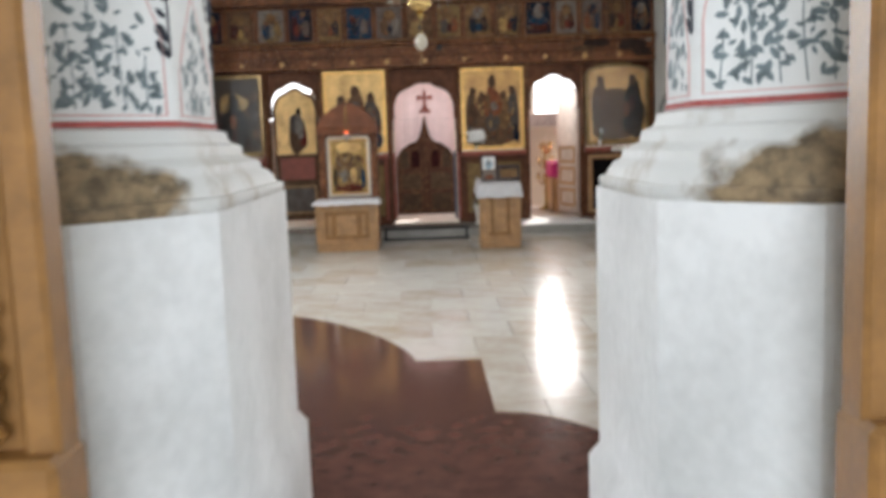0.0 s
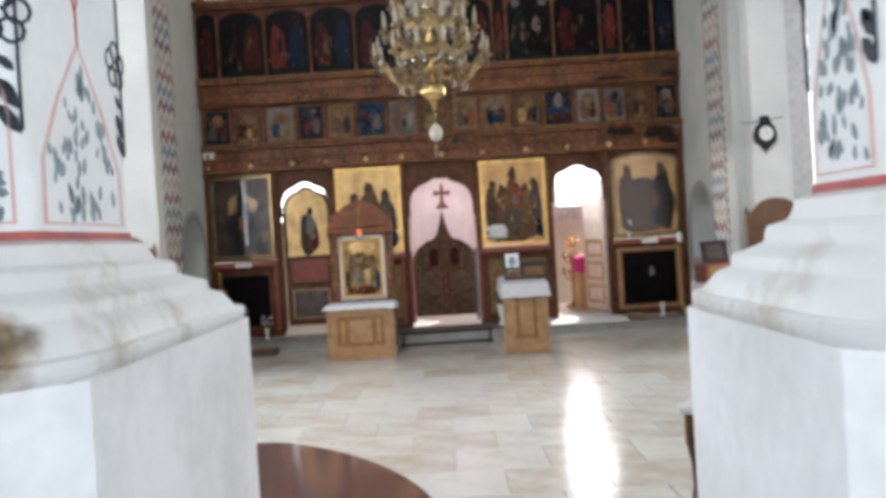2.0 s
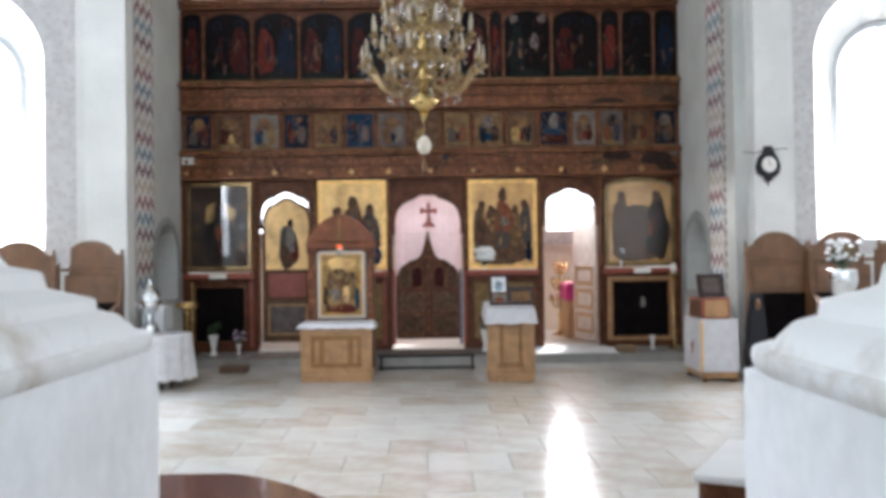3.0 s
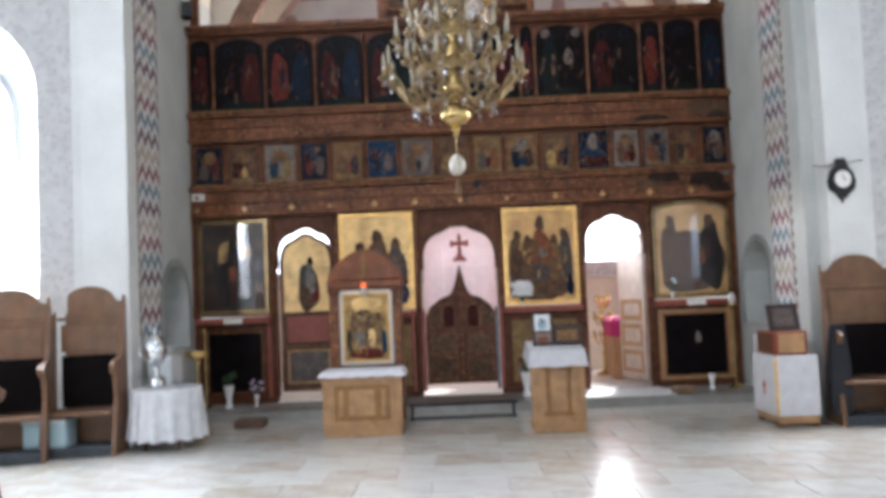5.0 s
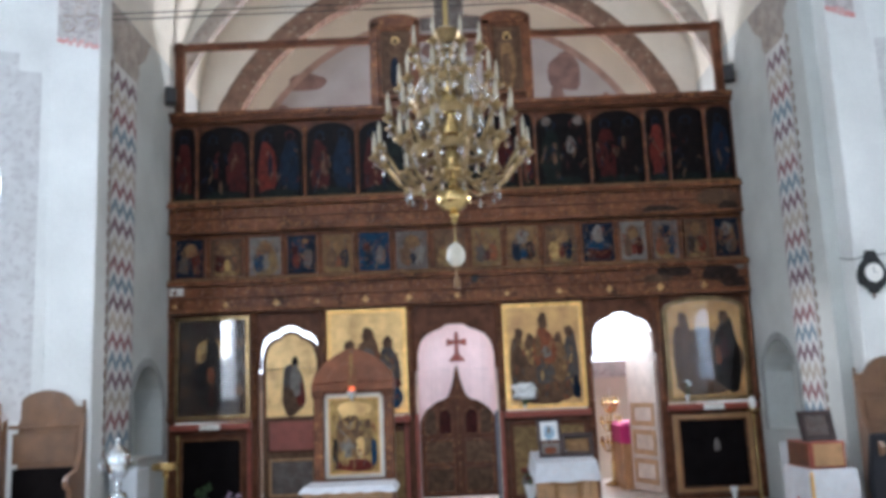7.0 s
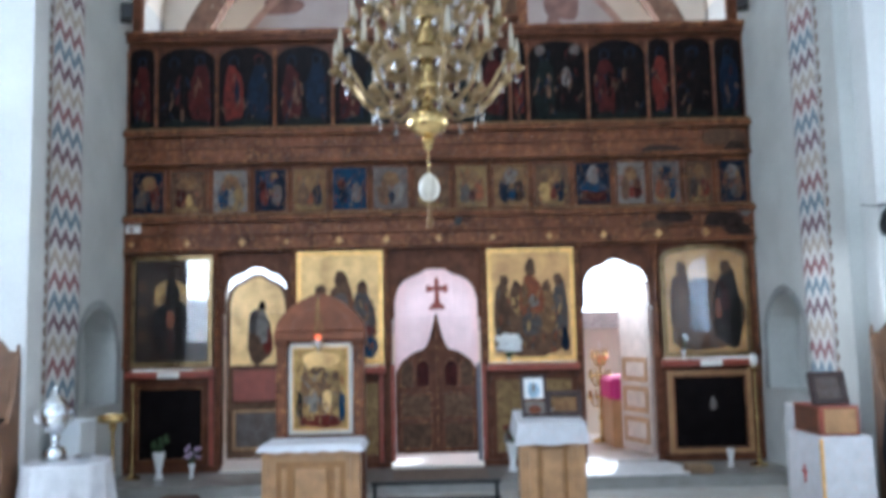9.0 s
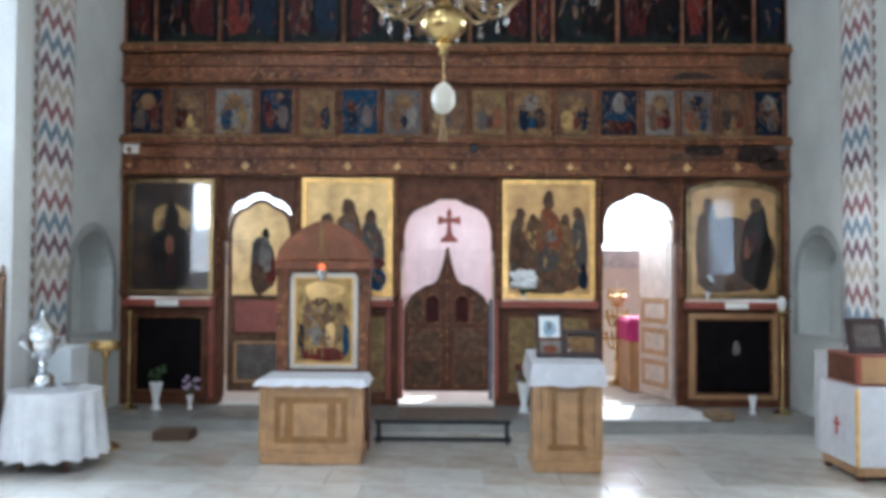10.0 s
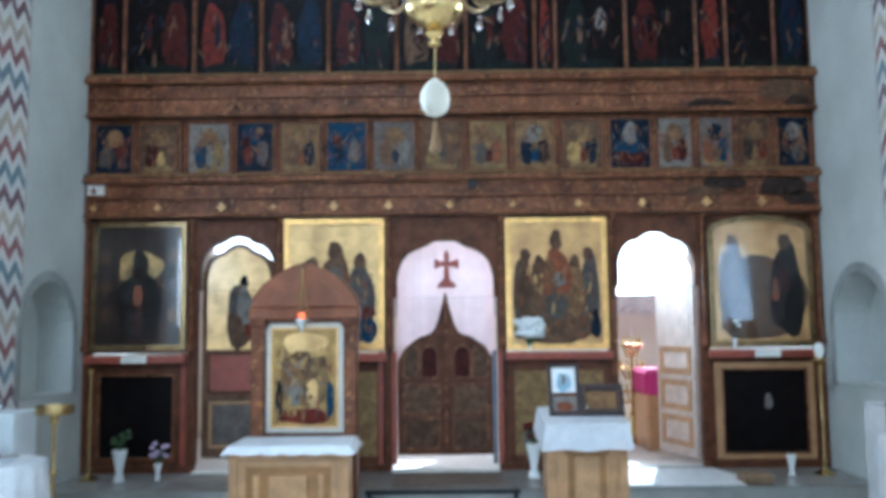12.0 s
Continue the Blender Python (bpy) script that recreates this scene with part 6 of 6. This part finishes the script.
# ---- on and before the screen ----
def bouquet(parent, z, r, n, seed, petals, big=1.0, green=3):
    rg = random.Random(seed)
    stems, leaves, heads = None, None, None
    for k in range(n):
        a, q = rg.uniform(0, 6.28), r * rg.uniform(0.2, 1)
        tip = (q * math.cos(a), q * math.sin(a), z + r * rg.uniform(0.6, 1.9))
        stems = tube([(0, 0, z - 0.05), (tip[0] * 0.4, tip[1] * 0.4, z + (tip[2] - z) * 0.6), tip], 0.003, 4, stems)
        heads = lathe([(0.004 * big, -0.012 * big), (0.024 * big, -0.004 * big), (0.028 * big, 0.01 * big), (0.016 * big, 0.022 * big), (0.004 * big, 0.026 * big)], 7, heads, at=tip)
        for j in range(green):
            b = rg.uniform(0, 6.28)
            c = Vector((tip[0] * 0.6, tip[1] * 0.6, z + (tip[2] - z) * rg.uniform(0.3, 0.8)))
            own = bmesh.new()
            d = Vector((math.cos(b), math.sin(b), 0.3)) * 0.05
            sd = Vector((-math.sin(b), math.cos(b), 0)) * 0.014
            up = Vector((0, 0, 0.006))
            vs = [own.verts.new(c), own.verts.new(c + d * 0.5 + sd + up), own.verts.new(c + d), own.verts.new(c + d * 0.5 - sd + up)]
            own.faces.new(vs)
            bmesh.ops.solidify(own, geom=list(own.faces), thickness=0.002)
            leaves = merge(leaves, own)
    part("stems", stems, LEAF, parent)
    if leaves:
        part("leaves", leaves, LEAF, parent)
    part("blossoms", heads, petals, parent, smooth=True)


def vase(x, y, z, h, label, flowers, seed, petals=CERAMIC, name="vase"):
    v = thing(name, label, "vase", at=pose(x, y, z))
    part("vessel", lathe([(0.05 * h / 0.3, 0), (0.055 * h / 0.3, 0.01), (0.03 * h / 0.3, 0.08 * h / 0.3), (0.05 * h / 0.3, 0.6 * h), (0.075 * h / 0.3, h), (0.068 * h / 0.3, h), (0.04 * h / 0.3, 0.6 * h)], 18), CERAMIC, v, "white vessel", smooth=True)
    if flowers:
        bouquet(v, h, 0.13 if flowers > 50 else 0.10, flowers, seed, petals, 1.5 if flowers > 50 else 1.0, 0 if flowers > 50 else 3)
    return v


vase(-3.18, 13.55, SZ, 0.30, "white vase with thin green stems", 7, 1, LEAF)
vase(-2.82, 13.60, SZ, 0.16, "small vase with violet flowers", 12, 2, PETAL)
vase(0.86, 13.55, SZ, 0.32, "white vase with green plants and red flowers", 10, 3, PAINT["red"])
vase(3.34, 13.5, SZ, 0.20, "plain white pot on the stone step", 0, 4)
vase(0.88, 13.93, 1.33, 0.08, "small vase with a dense white bouquet on the shelf", 110, 5, WHITEPETAL)
vase(2.98, 13.93, 1.33, 0.12, "small white vase on the red shelf", 3, 6, CERAMIC)
rl = thing("floor_rail", "low dark metal rail standing between the lecterns", "rail", at=pose(-0.02, 12.45, 0))
for z in (0.035, 0.20):
    part("bar", box(-0.66, 0.66, -0.02, 0.02, z - 0.02, z + 0.02, 0.006), IRON, rl)
for x in (-0.62, 0.62):
    part("post", box(x - 0.02, x + 0.02, -0.02, 0.02, 0.015, 0.22, 0.006), IRON, rl)
    part("foot", box(x - 0.02, x + 0.02, -0.14, 0.14, 0.0, 0.02, 0.004), SILVER, rl)
solid("door_mat", flat([(1.45, 13.0), (2.95, 13.0), (2.72, 13.99), (1.45, 13.99)], SZ - 0.004, SZ + 0.010), material("grey_carpet", (0.66, 0.66, 0.66), 0.95, scale=14, vary=0.3, bump=0.4), "small grey patterned carpet before the side door", "carpet")
solid("door_mat", flat([(-0.5, 13.1), (0.56, 13.1), (0.56, 13.82), (-0.5, 13.82)], SZ - 0.004, SZ + 0.010), material("brown_carpet", (0.16, 0.115, 0.085), 0.95, scale=14, vary=0.4, bump=0.4), "small brown carpet before the royal doors", "carpet")
solid("cushion", box(-0.18, 0.18, -0.14, 0.14, 0, 0.10, 0.012), material("brown_cloth", (0.12, 0.07, 0.045), 0.9, scale=9, vary=0.4, bump=0.3), "brown folded kneeling cushion on the floor", "cushion", at=pose(-2.65, 12.55, 0))
solid("cushion", box(-0.13, 0.13, -0.14, 0.14, 0, 0.10, 0.02), material("ochre_cloth", (0.20, 0.13, 0.07), 0.9, scale=9, vary=0.4, bump=0.3), "small brown kneeling cushion on the stone step", "cushion", at=pose(2.85, 13.12, SZ))

# on the right lectern
bkst = thing("framed_picture", "dark-framed pair of small pictures standing on the brocade", "picture frame", at=pose(0.90, 11.42, 0.926, -14, 0, 3) @ Matrix.Diagonal((1.12, 1, 1.15, 1)))
up = part("picture", slab(rect(-0.082, 0.082, 0.145, 0.31), 0, 0.012), CERAMIC, bkst, "blue-white picture")
part("painted_shape", blob(0.0, 0.215, 0.11, 0.12, -0.001), material("pale_blue_paint", (0.30, 0.42, 0.52), 0.5, scale=14, vary=0.4, bump=0.05), up)
part("painted_shape", blob(0.0, 0.235, 0.035, 0.07, -0.003), PAINT["pale"], up)
low = part("picture", slab(rect(-0.082, 0.082, 0.02, 0.125), 0, 0.012), PAINT["pale"], bkst, "red-brown picture")
part("painted_shape", blob(0.0, 0.06, 0.12, 0.06, -0.001), PAINT["rust"], low)
part("frame", frame_bars(-0.105, 0.105, 0.0, 0.335, 0.025, -0.012, 0.016), DARKFRAME, bkst, "dark frame")
part("cross_bar", box(-0.082, 0.082, -0.010, 0.016, 0.124, 0.146), WALNUT, bkst)
f3 = thing("framed_picture", "wide dark-framed relic case lying on the slanted cloth", "picture frame", at=pose(1.17, 11.40, 0.930, -26, 0, -3) @ Matrix.Diagonal((1.05, 1, 1.2, 1)))
part("picture", slab(rect(-0.10, 0.10, 0.03, 0.15), 0, 0.02), PAINT["flesh"], f3)
part("frame", frame_bars(-0.15, 0.15, 0.0, 0.20, 0.035, -0.02, 0.024), DARKFRAME, f3, "dark wooden frame")

# ---- small table behind the entrance pillar ----
tb2 = thing("side_table", "dark carved wooden table with a pale polished top", "table", at=pose(1.308, 3.476, 0, 0, 0, -30))
part("tabletop", box(-0.35, 0.35, -0.29, 0.29, 0.795, 0.825, 0.006), CERAMIC, tb2, "pale polished top")
part("apron", box(-0.32, 0.32, -0.26, 0.26, 0.68, 0.795, 0.008), WALNUT, tb2)
for sx in (-1, 1):
    for sy in (-1, 1):
        part("leg", lathe([(0.03, 0.0), (0.034, 0.02), (0.022, 0.06), (0.024, 0.42), (0.034, 0.47), (0.026, 0.51), (0.03, 0.6), (0.048, 0.68), (0.046, 0.79)], 12, at=(sx * 0.295, sy * 0.235, 0)), WALNUT, tb2, smooth=True)

# ---- inside the altar ----
at_ = thing("altar_table", "altar table covered with a magenta cloth", "table", at=pose(2.75, 15.6, SZ))
part("body", box(-0.4, 0.4, -0.4, 0.4, 0, 0.78, 0.02), OAK, at_)
part("cover", box(-0.42, 0.42, -0.42, 0.42, 0.62, 0.95, 0.05), MAGENTA, at_, "magenta cloth cover")
cn = thing("candelabrum", "branched gilded candelabrum behind the side door", "candelabrum", at=pose(2.34, 15.95, SZ))
part("stem", lathe([(0.14, 0), (0.15, 0.03), (0.04, 0.08), (0.03, 0.3), (0.05, 0.35), (0.025, 0.4), (0.025, 0.8), (0.05, 0.86), (0.02, 0.9), (0.02, 1.25)], 14), BRASS, cn, smooth=True)
for k in range(7):
    a = 2 * math.pi * k / 7
    for r, z in ((0.17, 0.62), (0.15, 0.92), (0.11, 1.2)):
        arm = part("arm", tube([(0, 0, z - 0.1), (r * 0.6 * math.cos(a), r * 0.6 * math.sin(a), z - 0.12), (r * math.cos(a), r * math.sin(a), z)], 0.012, 5), BRASS, cn)
        part("cup", lathe([(0.008, -0.02), (0.03, 0.0), (0.038, 0.03), (0.03, 0.034), (0.014, 0.036), (0.014, 0.10), (0.003, 0.12)], 10, at=(r * math.cos(a), r * math.sin(a), z)), BRASS, arm, "gilded candle cup", smooth=True)
part("candle", lathe([(0.012, 1.25), (0.012, 1.42), (0.002, 1.44)], 8), CERAMIC, cn, "white candle")
chr_ = thing("altar_chair", "light wooden chair with a rounded back in the altar", "chair", at=pose(3.0, 15.0, SZ, 0, 0, 150))
part("seat", box(-0.22, 0.22, -0.22, 0.22, 0.42, 0.47, 0.012), OAK, chr_)
part("backrest", slab(arch(-0.22, 0.22, 0.5, 0.85, 0.14), 0.18, 0.22), OAK, chr_)
for x in (-0.19, 0.19):
    for y in (-0.19, 0.19):
        part("leg", box(x - 0.02, x + 0.02, y - 0.02, y + 0.02, 0, 0.5 if y > 0 else 0.43, 0.004), OAK, chr_)
solid("tile_dado", box(LX + 0.4, RX - 0.02, 16.93, 17.0, 1.75, 2.02), ORNAMENT, "patterned painted dado band on the altar wall", "painted band", kind="structure")


# ---- beside the entrance pillars ----
def side_chair(m, mat, label):
    c = thing("armchair", label, "chair", at=m, group="entrance armchairs")
    part("seat", box(-0.25, 0.25, -0.25, 0.25, 0.40, 0.46, 0.015), mat, c)
    part("backrest", slab(arch(-0.25, 0.25, 0.46, 0.95, 0.12), 0.21, 0.25), mat, c)
    for x in (-0.24, 0.24):
        part("leg", box(x - 0.025, x + 0.025, -0.25, -0.20, 0, 0.66, 0.006), mat, c)
        part("leg", box(x - 0.025, x + 0.025, 0.20, 0.25, 0, 0.5, 0.006), mat, c)
        part("armrest", tube([(x, 0.23, 0.70), (x, 0.0, 0.71), (x, -0.24, 0.68), (x, -0.29, 0.64), (x, -0.25, 0.61)], 0.025, 8), mat, c, smooth=True)
    return c


side_chair(pose(1.32, 3.25, 0, 0, 0, 180), WALNUT, "dark wooden armchair behind the entrance pillar")
side_chair(pose(-1.40, 3.75, 0, 0, 0, 180), OAK, "carved light wooden armchair behind the entrance pillar")
fs = thing("flower_stand", "silver stand with white flowers beside the stalls", "flower stand", at=pose(4.05, 9.0, 0))
part("stem", lathe([(0.16, 0), (0.16, 0.02), (0.03, 0.06), (0.025, 1.0), (0.05, 1.04), (0.03, 1.08)], 14), SILVER, fs, smooth=True)
part("bowl", lathe([(0.03, 1.08), (0.10, 1.12), (0.14, 1.24), (0.13, 1.34), (0.15, 1.36), (0.12, 1.34)], 18), SILVER, fs, smooth=True)
bouquet(fs, 1.34, 0.16, 30, 11, CERAMIC)

# ---- floor slabs ----
TW, TD = 0.62, 0.56
tile_me = mesh_of(box(0.003, TW - 0.003, 0.003, TD - 0.003, -0.014, 0.0, 0.0015), "floor_tile")
tile_me.materials.append(TILE)
floor_ob = bpy.data.objects["floor"]
rest = None
rows = 0
for r in range(27):
    y = 13.0 - TD * (r + 1)
    off = -0.31 if r % 2 else 0.0
    for k in range(-10, 10):
        x = k * TW + off
        if -4.1 < x < 3.6 and y > 0.4 and rows < 300:
            t = new("floor_tile", tile_me)
            t.parent = floor_ob
            t.location = (x, y, random.uniform(-0.0006, 0.0006))
            rows += 1
        else:
            rest = box(x + 0.003, x + TW - 0.003, y + 0.003, y + TD - 0.003, -0.014, 0.0, 0, rest)
ro = part("far_floor_tiles", rest, TILE, floor_ob)
ro["kind"] = "stuff"
step_me = mesh_of(box(0.003, 1.097, 0.0, 0.50, -0.014, 0.0, 0.003), "step_slab")
step_me.materials.append(SOLEA)
for k in range(7):
    for r in range(2):
        t = new("stone_slab", step_me)
        t.parent = solea
        t.location = (LX + 1.1 * k, 12.985 + 0.505 * r, SZ + 0.0005 * ((k + r) % 2))
